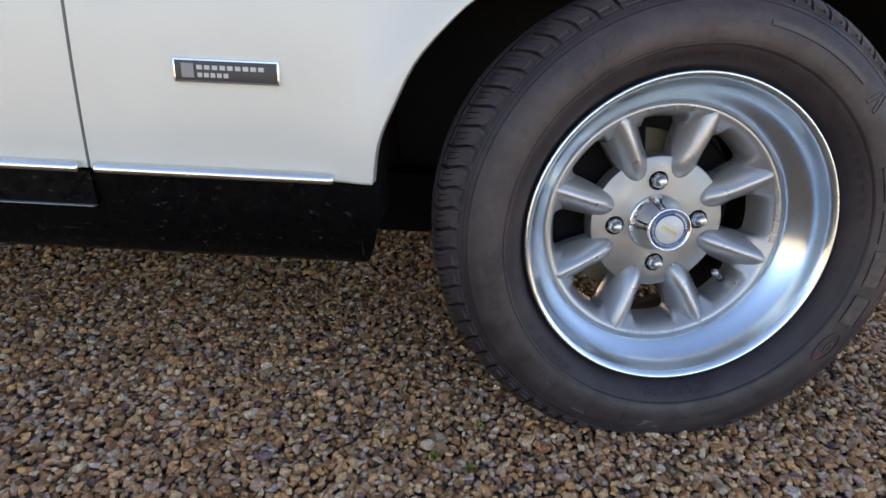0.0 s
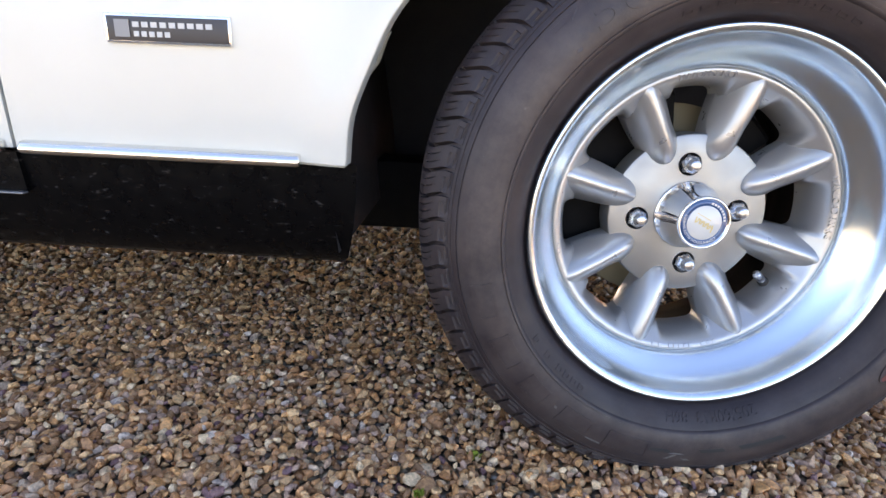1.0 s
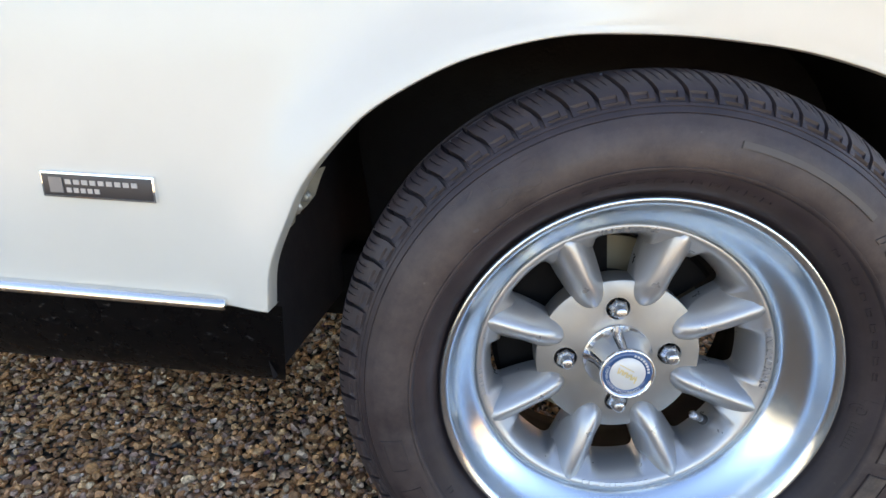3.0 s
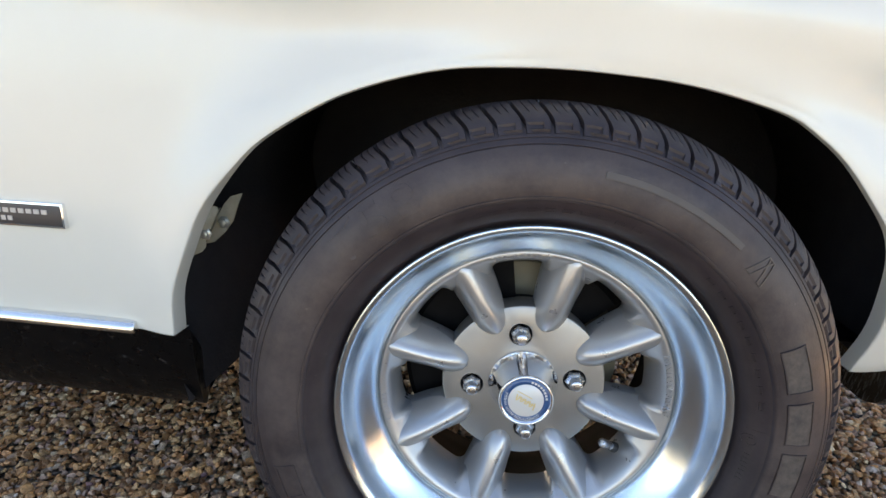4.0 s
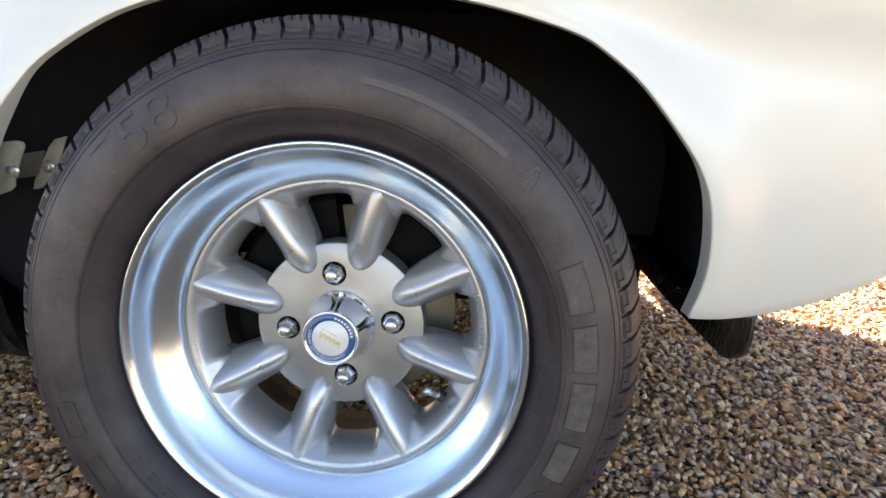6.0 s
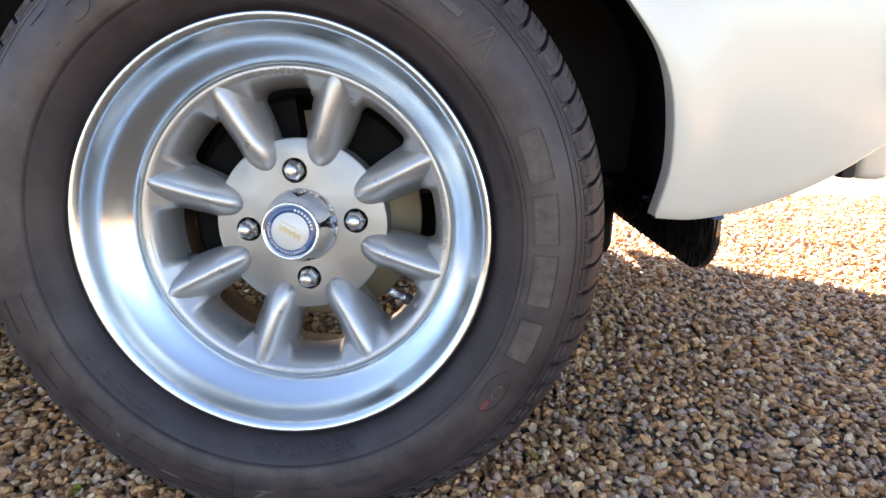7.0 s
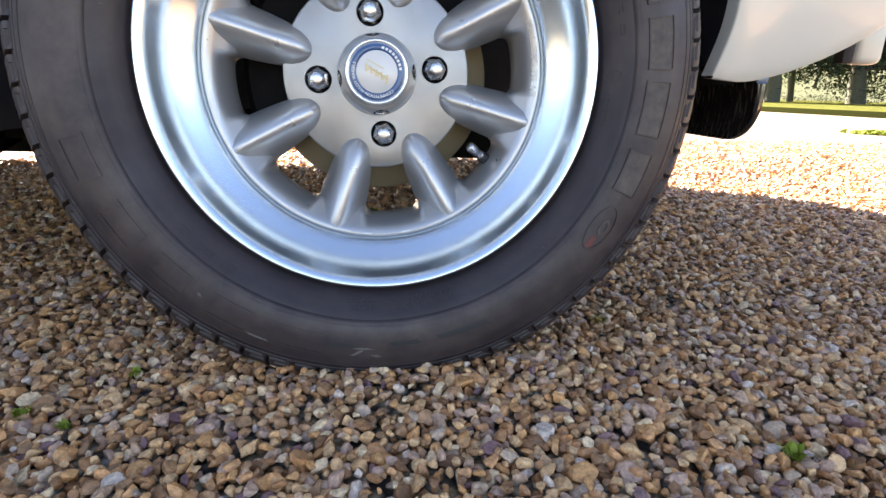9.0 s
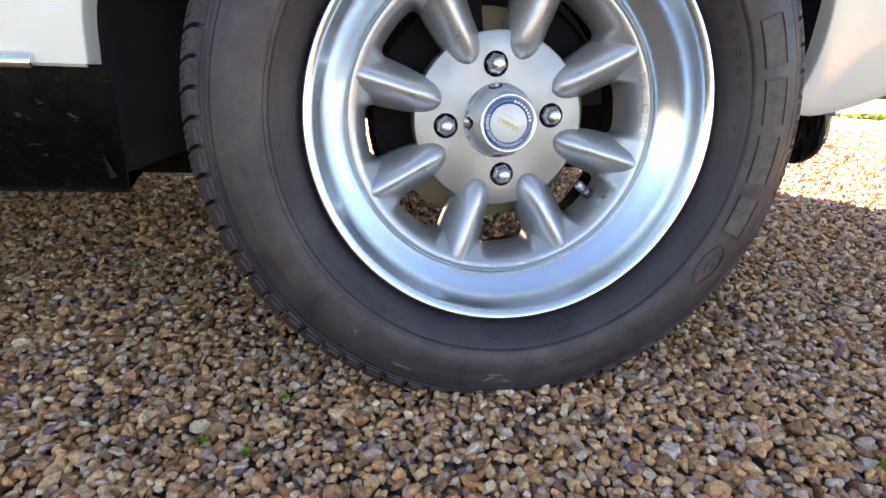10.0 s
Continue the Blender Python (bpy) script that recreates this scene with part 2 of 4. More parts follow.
hill_mat = material("wooded_hill", (0.03, 0.033, 0.026), 1.0, 0, 0, 0.0)
link(hill_mat, mix_color(hill_mat, noise_of(hill_mat, 0.32, 12.0, 0.72), (0.028, 0.035, 0.022), (0.098, 0.108, 0.072)), shader(hill_mat).inputs["Base Color"])
weed_mat = material("weed_green", (0.17, 0.21, 0.03), 0.8, 0, 0, 0.1)


# ---- mesh helpers ----
def mesh_of(name, verts, faces, mats, smooth=True, slots=None):
    me = bpy.data.meshes.new(name)
    me.from_pydata([tuple(v) for v in verts], [], faces)
    for m in (mats if isinstance(mats, (list, tuple)) else (mats,)):
        me.materials.append(m)
    if slots is not None:
        me.polygons.foreach_set("material_index", slots)
    me.polygons.foreach_set("use_smooth", [smooth] * len(me.polygons))
    me.update()
    return me


def part(name, me, parent, label="", at=None):
    if isinstance(me, bmesh.types.BMesh):
        raise TypeError(name)
    ob = new(name, me)
    ob.parent = parent
    if at is not None:
        ob.matrix_basis = at
    if label:
        ob["label"] = label
    return ob


def from_bm(name, bm, mat, smooth=True):
    me = bpy.data.meshes.new(name)
    bm.normal_update()
    bm.to_mesh(me)
    bm.free()
    me.materials.append(mat)
    me.polygons.foreach_set("use_smooth", [smooth] * len(me.polygons))
    return me


def sharp(me, degrees=32):
    """Keeps the edges hard that turn by more than this."""
    me.set_sharp_from_angle(angle=radians(degrees))
    return me


def box(name, lo, hi, mat, bevel=0.0, segs=2):
    bm = bmesh.new()
    bmesh.ops.create_cube(bm, size=1.0)
    for v in bm.verts:
        v.co = Vector([lo[k] + (v.co[k] + 0.5) * (hi[k] - lo[k]) for k in range(3)])
    if bevel:
        bmesh.ops.bevel(bm, geom=bm.edges[:], offset=bevel, segments=segs, affect='EDGES', profile=0.5)
    return sharp(from_bm(name, bm, mat))


def lathe(name, profile, mat, n=128, offset=None, closed=False):
    """Turns (radius, depth) rows about the y axis; offset(i, j, radius) lowers the radius of single vertices."""
    verts, faces, rows = [], [], len(profile)
    for k in range(n):
        a = 2 * math.pi * k / n
        for j, (r, d) in enumerate(profile):
            rr = r - (offset(k, j, r) if offset else 0.0)
            verts.append((rr * math.cos(a), d, rr * math.sin(a)))
    for k in range(n):
        k2 = (k + 1) % n
        for j in range(rows if closed else rows - 1):
            j2 = (j + 1) % rows
            faces.append((k * rows + j, k * rows + j2, k2 * rows + j2, k2 * rows + j))
    return mesh_of(name, verts, faces, mat)


def spline(points, n):
    """A smooth line through the points, n points long, at even steps."""
    p = [Vector(q) for q in points]
    p = [2 * p[0] - p[1]] + p + [2 * p[-1] - p[-2]]
    out = []
    for i in range(1, len(p) - 2):
        for s in range(24):
            t = s / 24
            a, b, c, d = p[i - 1:i + 3]
            out.append(0.5 * (2 * b + (c - a) * t + (2 * a - 5 * b + 4 * c - d) * t * t + (3 * b - a - 3 * c + d) * t ** 3))
    out.append(p[-2])
    length = [0.0]
    for a, b in zip(out, out[1:]):
        length.append(length[-1] + (b - a).length)
    res, i = [], 0
    for k in range(n):
        want = length[-1] * k / (n - 1)
        while i < len(out) - 2 and length[i + 1] < want:
            i += 1
        f = (want - length[i]) / max(length[i + 1] - length[i], 1e-9)
        res.append(out[i].lerp(out[i + 1], min(max(f, 0), 1)))
    return res


def smooth_step(a, b, x):
    t = min(max((x - a) / (b - a), 0.0), 1.0)
    return t * t * (3 - 2 * t)


# ---- ground ----
def ground_height(x, y):
    # the near wheel has settled into a low bank of gravel
    bank = 0.011 * math.exp(-((x / 0.22) ** 2 + ((y + 0.05) / 0.10) ** 2))
    return bank + 0.004 * noise.noise((x * 2.3, y * 2.3, 0.0)) + 0.002 * noise.noise((x * 7, y * 7, 3.0))


def build_ground():
    edges = [-900, -250, -60, -20, -8, -3] + [-3 + 0.25 * k for k in range(1, 10)] + [-0.5 + 0.05 * k for k in range(21)] + [0.75 + 0.25 * k for k in range(10)] + [4, 6, 9, 14, 25, 60, 250, 900]
    n = len(edges)
    verts = [(x, y, (ground_height(x, y) - 0.013) if abs(x) < 3.1 and abs(y) < 3.1 else -0.008) for y in edges for x in edges]
    faces = [(j * n + i, j * n + i + 1, (j + 1) * n + i + 1, (j + 1) * n + i) for j in range(n - 1) for i in range(n - 1)]
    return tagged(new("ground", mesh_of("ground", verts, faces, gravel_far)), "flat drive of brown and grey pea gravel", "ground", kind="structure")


build_ground()


def ico(sub):
    bm = bmesh.new()
    bmesh.ops.create_icosphere(bm, subdivisions=sub, radius=1.0)
    v = np.array([x.co[:] for x in bm.verts])
    f = np.array([[x.index for x in q.verts] for q in bm.faces])
    bm.free()
    return v, f


def pebble_shapes(sub, count, rng):
    v, f = ico(sub)
    out = []
    for _ in range(count):
        w = v.copy()
        for _ in range(9):                       # broken facets
            d = rng.normal(size=3)
            d /= np.linalg.norm(d)
            h = w @ d
            lim = rng.uniform(0.40, 0.72)
            w -= np.outer(np.maximum(h - lim, 0), d)
        w *= 1 + 0.10 * np.sin(w @ rng.normal(size=3) * 2.0 + rng.uniform(0, 6))[:, None]
        w *= np.array([1.0, rng.uniform(0.6, 0.95), rng.uniform(0.42, 0.75)])
        out.append(w)
    return out, f


def turns(rng, n):
    yaw = rng.uniform(0, 2 * np.pi, n)
    tx, ty = rng.normal(0, 0.38, n), rng.normal(0, 0.38, n)
    c, s = np.cos, np.sin
    z = np.zeros(n)
    o = np.ones(n)
    rz = np.stack([c(yaw), -s(yaw), z, s(yaw), c(yaw), z, z, z, o], 1).reshape(-1, 3, 3)
    rx = np.stack([o, z, z, z, c(tx), -s(tx), z, s(tx), c(tx)], 1).reshape(-1, 3, 3)
    ry = np.stack([c(ty), z, s(ty), z, o, z, -s(ty), z, c(ty)], 1).reshape(-1, 3, 3)
    return rx @ ry @ rz


def scatter_pebbles(rng, x0, x1, y0, y1, pitch, sub, size, keep=None):
    """Pebbles on a jittered grid in two layers: points, faces."""
    shapes, f = pebble_shapes(sub, 14, rng)
    xs, ys = np.meshgrid(np.arange(x0, x1, pitch), np.arange(y0, y1, pitch))
    pos = np.stack([xs.ravel(), ys.ravel()], 1)
    pos += rng.uniform(-0.5, 0.5, pos.shape) * pitch
    if keep is not None:
        pos = pos[keep(pos[:, 0], pos[:, 1])]
    n = len(pos)
    rad = size * np.exp(rng.normal(0, 0.27, n))
    rad = np.clip(rad, size * 0.5, size * 1.9)
    z = np.array([ground_height(px, py) for px, py in pos]) - 0.0065 + rng.uniform(-0.004, 0.0045, n) - (rad - size) * 0.25
    turn = turns(rng, n)
    kind = rng.integers(0, len(shapes), n)
    nv = len(shapes[0])
    verts = np.empty((n, nv, 3))
    for k, shape in enumerate(shapes):
        pick = kind == k
        verts[pick] = np.einsum('nij,vj->nvi', turn[pick], shape) * rad[pick][:, None, None]
    verts[:, :, 0] += pos[:, 0:1]
    verts[:, :, 1] += pos[:, 1:2]
    verts[:, :, 2] += z[:, None]
    faces = f[None, :, :] + (np.arange(n) * nv)[:, None, None]
    return verts.reshape(-1, 3), faces.reshape(-1, 3)


def stuff_mesh(name, pieces, mat, smooth=True):
    verts = np.concatenate([p[0] for p in pieces])
    shift = np.cumsum([0] + [len(p[0]) for p in pieces[:-1]])
    faces = np.concatenate([p[1] + s for p, s in zip(pieces, shift)])
    me = bpy.data.meshes.new(name)
    me.vertices.add(len(verts))
    me.vertices.foreach_set("co", verts.astype(np.float32).ravel())
    me.loops.add(faces.size)
    me.loops.foreach_set("vertex_index", faces.astype(np.int32).ravel())
    me.polygons.add(len(faces))
    me.polygons.foreach_set("loop_start", (np.arange(len(faces)) * 3).astype(np.int32))
    me.polygons.foreach_set("use_smooth", np.full(len(faces), smooth))
    me.materials.append(mat)
    me.update(calc_edges=True)
    me.validate()
    return me


def build_gravel():
    rng = np.random.default_rng(5)
    near = lambda x, y: ~((np.abs(x) < 0.05) & (y > 0.0) & (y < 0.13))
    inner = (-0.72, 0.75, -0.41, 0.08)
    pieces = [scatter_pebbles(rng, *inner, 0.0073, 2, 0.0066, near)]
    ring = lambda x, y: ~((x > inner[0]) & (x < inner[1]) & (y > inner[2]) & (y < inner[3]))
    pieces.append(scatter_pebbles(rng, -1.3, 1.6, -0.60, 0.36, 0.0088, 1, 0.0076, ring))
    pieces.append(scatter_pebbles(rng, -1.3, 1.6, 0.36, 1.1, 0.0118, 1, 0.0092))
    far = lambda x, y: ~((x > -1.3) & (x < 1.6) & (y < 1.1)) & (y > 1.1 - np.maximum(x - 1.6, 0.0) * 0.3)
    pieces.append(scatter_pebbles(rng, -1.3, 3.2, 0.2, 2.7, 0.0170, 1, 0.0104, far))
    return tagged(new("gravel", stuff_mesh("gravel", pieces, pebble, False)), "loose rounded brown, tan and grey pea gravel", "gravel", kind="stuff")


build_gravel()


# ---- the car ----
car = tagged(new("car"), "white classic coupe with black sills standing on gravel", "car")
WIDE = 1.60                                    # far flank stands at this y
AXLE = -2.56                                   # rear axle

ARCH = [(-0.359, 0.305), (-0.353, 0.352), (-0.334, 0.399), (-0.312, 0.443), (-0.276, 0.485), (-0.245, 0.512), (-0.189, 0.544), (-0.138, 0.562),
        (-0.087, 0.573), (-0.036, 0.576), (0.013, 0.576), (0.062, 0.573), (0.111, 0.568), (0.162, 0.558), (0.214, 0.543), (0.242, 0.527),
        (0.272, 0.504), (0.305, 0.468), (0.335, 0.430), (0.353, 0.389), (0.363, 0.326), (0.359, 0.270)]
ARCH_LINE = [(p.x, p.y) for p in spline([(x, z, 0) for x, z in ARCH], 90)]


def flank(x, z):
    """The depth of the car's side at a place along it and a height."""
    p = -0.027 + 0.098 * smooth_step(-0.42, 0.45, x) + 0.25 * max(x - 0.35, 0) ** 1.6
    tuck = (0.2 + 0.75 * smooth_step(-0.2, 0.35, x)) * max(0.5 - z, 0) ** 2
    top = 0.665 - 0.12 * (min(x, 0.6) + 0.1)          # the shoulder line falls towards the nose
    crown = -0.021 * smooth_step(top - 0.085, top - 0.004, z) + 0.8 * max(z - top, 0) ** 1.35
    return p + tuck + crown


def arch_gap(x, z):
    return min(math.hypot(x - a, z - b) for a, b in ARCH_LINE)


def wing_mesh(name, place):
    """A wing round its wheel arch: a patch between the arch and its outer border, with a flared, turned-in lip."""
    n, rows = 90, 34
    left = [(-0.359, 0.305), (-0.700, 0.305)]
    right = spline([(0.359, 0.270, 0), (0.41, 0.268, 0), (0.47, 0.285, 0), (0.53, 0.316, 0), (0.585, 0.362, 0), (0.66, 0.43, 0), (0.72, 0.48, 0)], rows)
    outer = []
    corners = [(-0.700, 0.305), (-0.692, 0.50), (-0.690, 0.76), (-0.3, 0.775), (0.2, 0.765), (0.76, 0.735), (0.76, 0.60), (0.72, 0.48)]
    seg = [0.0]
    for a, b in zip(corners, corners[1:]):
        seg.append(seg[-1] + math.hypot(b[0] - a[0], b[1] - a[1]))
    for k in range(n):
        u = k / (n - 1)
        want = seg[-1] * u
        i = max(j for j in range(len(seg) - 1) if seg[j] <= want + 1e-9)
        f = (want - seg[i]) / (seg[i + 1] - seg[i])
        outer.append((corners[i][0] + f * (corners[i + 1][0] - corners[i][0]), corners[i][1] + f * (corners[i + 1][1] - corners[i][1])))
    verts, faces = [], []
    for k in range(n):
        u = k / (n - 1)
        ax, az = ARCH_LINE[k]
        bx, bz = outer[k]
        for j in range(rows):
            v = (j / (rows - 1)) ** 1.7
            lx, lz = left[0][0] + v * (left[1][0] - left[0][0]), 0.305
            f = v * (rows - 1)
            i = min(int(f), rows - 2)
            r = right[i].lerp(right[i + 1], f - i)
            x = (1 - v) * ax + v * bx + (1 - u) * lx + u * r.x
            z = (1 - v) * az + v * bz + (1 - u) * lz + u * r.y
            c = [(1 - u) * (1 - v), (1 - u) * v, u * (1 - v), u * v]
            p = [left[0], left[1], (right[0].x, right[0].y), (right[-1].x, right[-1].y)]
            x -= sum(c[q] * p[q][0] for q in range(4))
            z -= sum(c[q] * p[q][1] for q in range(4))
            g = arch_gap(x, z)
            y = flank(x, z) - 0.012 * math.exp(-(g / 0.036) ** 2)
            verts.append((x, y, z))
    for k in range(n - 1):
        for j in range(rows - 1):
            faces.append((k * rows + j, k * rows + j + 1, (k + 1) * rows + j + 1, (k + 1) * rows + j))
    # the lip turns inwards round a small radius and ends in a flange
    start = len(verts)
    steps = [(0.0002, 0.0007), (0.0012, 0.0014), (0.0026, 0.0016), (0.0140, 0.0018), (0.0240, 0.0020), (0.0250, -0.004)]
    for k in range(n):
        x, y, z = verts[k * rows]
        a, b = ARCH_LINE[max(k - 1, 0)], ARCH_LINE[min(k + 1, n - 1)]
        tx, tz = b[0] - a[0], b[1] - a[1]
        s = math.hypot(tx, tz)
        nx, nz = tz / s, -tx / s
        lean = 0.12 * smooth_step(0.300, 0.355, x) * smooth_step(0.47, 0.40, z)      # the flange stands open low at the front
        deep = 0.34 + 0.50 * smooth_step(-0.25, -0.32, x) * smooth_step(0.54, 0.46, z) + 0.40 * smooth_step(0.31, 0.355, x) * smooth_step(0.455, 0.36, z)
        for dy, dn in steps:
            verts.append((x + nx * (dn + lean * dy), y + dy * deep, z + nz * (dn + lean * dy)))
    m = len(steps)
    for k in range(n - 1):
        faces.append((k * rows, (k + 1) * rows, start + (k + 1) * m, start + k * m))
        for j in range(m - 1):
            faces.append((start + k * m + j, start + (k + 1) * m + j, start + (k + 1) * m + j + 1, start + k * m + j + 1))
    # the lower edges turn in too
    for side in (0, n - 1):
        base = len(verts)
        for j in range(rows):
            x, y, z = verts[side * rows + j]
            verts += [(x, y + 0.003, z - 0.0025), (x, y + 0.028, z - 0.0015)]
        for j in range(rows - 1):
            for q in range(2):
                a = side * rows + j if q == 0 else base + 2 * j
                b = side * rows + j + 1 if q == 0 else base + 2 * j + 2
                faces.append((a, b, base + 2 * j + 2 + q, base + 2 * j + q))
    return sharp(mesh_of(name, [place(*v) for v in verts], faces, white_paint), 35)


near_front = lambda x, y, z: (x, y, z)
near_rear = lambda x, y, z: (AXLE - x, y - 0.02, z)
far_front = lambda x, y, z: (x, WIDE - y, z)
far_rear = lambda x, y, z: (AXLE - x, WIDE - y, z)
part("front_wing", wing_mesh("front_wing", near_front), car, "white front wing with flared wheel arch")
part("front_wing", wing_mesh("far_wing", far_front), car)
part("rear_wing", wing_mesh("rear_wing", near_rear), car)
part("rear_wing", wing_mesh("far_rear_wing", far_rear), car)


def sheet(name, xs, zs, depth, place, mat, edge=0.02):
    """A panel over a grid of places, turned in at its border."""
    nx, nz = len(xs), len(zs)
    verts = [place(x, depth(x, z), z) for x in xs for z in zs]
    faces = [(i * nz + j, i * nz + j + 1, (i + 1) * nz + j + 1, (i + 1) * nz + j) for i in range(nx - 1) for j in range(nz - 1)]
    border = [i * nz for i in range(nx)] + [(nx - 1) * nz + j for j in range(1, nz)] + [i * nz + nz - 1 for i in range(nx - 2, -1, -1)] + [j for j in range(nz - 2, 0, -1)]
    flat_list = [(x, z) for x in xs for z in zs]
    b0 = len(verts)
    cx, cz = (xs[0] + xs[-1]) / 2, (zs[0] + zs[-1]) / 2
    for i in border:
        x, z = flat_list[i]
        verts.append(place(x + (0.002 if x < cx else -0.002) * 0, depth(x, z) + edge, z))
    for q in range(len(border)):
        r = (q + 1) % len(border)
        faces.append((border[q], border[r], b0 + r, b0 + q))
    return sharp(mesh_of(name, verts, faces, mat), 40)


def spread(a, b, n):
    return [a + (b - a) * k / (n - 1) for k in range(n)]


for far, place in ((False, near_front), (True, far_front)):
    door = part("door", sheet("door", spread(-1.852, -0.7040, 24), spread(0.305, 0.775, 18), lambda x, z: flank(-0.7, z), lambda x, y, z, put=place: put(x + 0.041 * min(z - 0.305, 0.2) * (x + 1.852) / 1.148, y, z), white_paint), car)

part("door_jamb", box("door_jamb", (-0.735, 0.012, 0.29), (-0.675, 0.04, 0.74), black_under, 0.002), car)
for place in (near_front, far_front):
    part("door_foot", sheet("door_foot", spread(-1.852, -0.7040, 16), spread(0.258, 0.3005, 5), lambda x, z: -0.0175 + 0.004 * (0.30 - z) / 0.04, place, black_paint, 0.012), car, "black painted foot of the door")
part("door_lip", box("door_lip", (-1.85, -0.0200, 0.2560), (-0.7045, -0.0120, 0.2578), badge_grey, 0.0006), car, "thin grey strip that paints the highlight along the lower door edge")
# sills: black, tucked under, with a seam
SILL = [(-0.014, 0.304), (-0.012, 0.290), (-0.008, 0.262), (0.002, 0.232), (0.014, 0.208), (0.027, 0.188), (0.040, 0.179), (0.075, 0.175), (0.12, 0.186)]


def sill_mesh(name, x0, x1, place):
    verts, faces = [], []
    xs = spread(x0, x1, 40)
    for x in xs:
        for y, z in SILL:
            skew = 0.5 * (y + 0.010) if x == xs[-1] else 0.0
            verts.append(place(x - skew, y + 0.002 * noise.noise((x * 3, z * 9, 1)), z))
    n = len(SILL)
    for i in range(len(xs) - 1):
        for j in range(n - 1):
            faces.append((i * n + j, (i + 1) * n + j, (i + 1) * n + j + 1, i * n + j + 1))
    for i in (0, len(xs) - 1):
        faces.append(tuple(i * n + j for j in range(n)))
    return sharp(mesh_of(name, verts, faces, black_paint), 50)


for place in (near_front, far_front):
    part("sill", sill_mesh("sill", -2.2, -0.352, place), car, "gloss black sill with dried splashes")


def trim_mesh(name, x0, x1):
    """A half-round bright strip with closed ends."""
    sec = [(0.0, 0.3000), (-0.006, 0.3000), (-0.0095, 0.3025), (-0.0100, 0.3060), (-0.0085, 0.3095), (-0.0050, 0.3125), (0.0, 0.3140)]
    verts, faces = [], []
    xs = [x0, x0 + 0.001] + spread(x0 + 0.004, x1 - 0.004, 20) + [x1 - 0.001, x1]
    for i, x in enumerate(xs):
        k = 0.7 if i in (0, len(xs) - 1) else (0.92 if i in (1, len(xs) - 2) else 1.0)
        for y, z in sec:
            verts.append((x, flank(min(x, -0.40), 0.31) - 0.001 + y * k, 0.307 + (z - 0.307) * k))
    n = len(sec)
    for i in range(len(xs) - 1):
        for j in range(n - 1):
            faces.append((i * n + j, (i + 1) * n + j, (i + 1) * n + j + 1, i * n + j + 1))
    for i in (0, len(xs) - 1):
        faces.append(tuple(i * n + j for j in range(n)))
    return sharp(mesh_of(name, verts, faces, trim_metal), 60)


part("trim_strip", trim_mesh("wing_trim", -0.692, -0.404), car, "bright metal sill trim strip")
part("trim_strip", trim_mesh("door_trim", -1.85, -0.711), car, "bright metal sill trim strip")

# badge
BADGE_X, BADGE_Z, BADGE_W, BADGE_H = -0.5205, 0.4225, 0.1185, 0.0255
badge = part("badge", box("badge", (-BADGE_W / 2, -0.0035, -BADGE_H / 2), (BADGE_W / 2, 0.002, BADGE_H / 2), chrome, 0.0008), car,
             "black badge in a chrome frame", pose(BADGE_X, flank(BADGE_X, BADGE_Z) - 0.001, BADGE_Z, 0, 0.0, 0.0))
part("badge_face", box("badge_face", (-BADGE_W / 2 + 0.0022, -0.0042, -BADGE_H / 2 + 0.0022), (BADGE_W / 2 - 0.0022, -0.003, BADGE_H / 2 - 0.0022), badge_black, 0.0003), badge)


def bar(name, x, z, w, h, mat, parent, depth=0.0008):
    return part(name, box(name, (x - w / 2, -0.0042 - depth, z - h / 2), (x + w / 2, -0.0040, z + h / 2), mat), parent)


bar("emblem", -0.0425, 0.0, 0.0140, 0.0150, badge_grey, badge)
for k in range(9):
    bar("bar", -0.0292 + k * 0.0086, 0.0036, 0.0060, 0.0046, badge_silver, badge)
for k in range(5):
    bar("bar", -0.0292 + k * 0.0073, -0.0045, 0.0050, 0.0046, badge_silver, badge)


# wheel well: a dark tub over each wheel
def well_mesh(name, place):
    verts, faces = [], []
    xs = [(-0.376, 0.20), (-0.385, 0.30), (-0.40, 0.45), (-0.33, 0.57), (-0.18, 0.625), (0.0, 0.635), (0.18, 0.62), (0.32, 0.57), (0.40, 0.45), (0.405, 0.33), (0.40, 0.262)]
    line = spline([(x, z, 0) for x, z in xs], 40)
    depths = [0.012, 0.10, 0.25, 0.47]
    for p in line:
        for d in depths:
            front = flank(p.x, min(p.y, 0.6)) + 0.016
            verts.append(place(p.x, front if d == 0.012 else max(d, front + 0.02), p.y))
    n = len(depths)
    for i in range(len(line) - 1):
        for j in range(n - 1):
            faces.append((i * n + j, i * n + j + 1, (i + 1) * n + j + 1, (i + 1) * n + j))
    faces.append(tuple(i * n + n - 1 for i in range(len(line))))
    return mesh_of(name, verts, faces, black_under)


for name, place in (("a", near_front), ("b", near_rear), ("c", far_front), ("d", far_rear)):
    part("wheel_well", well_mesh("wheel_well", place), car, "black wheel well")

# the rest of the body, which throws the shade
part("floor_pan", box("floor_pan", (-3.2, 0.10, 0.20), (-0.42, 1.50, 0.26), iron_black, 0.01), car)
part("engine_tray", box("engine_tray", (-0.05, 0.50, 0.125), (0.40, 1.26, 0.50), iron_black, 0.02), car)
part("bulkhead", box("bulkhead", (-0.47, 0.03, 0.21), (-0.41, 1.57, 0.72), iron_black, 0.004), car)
part("front_panel", box("front_panel", (0.66, 0.22, 0.42), (0.74, 1.38, 0.72), white_paint, 0.03), car)


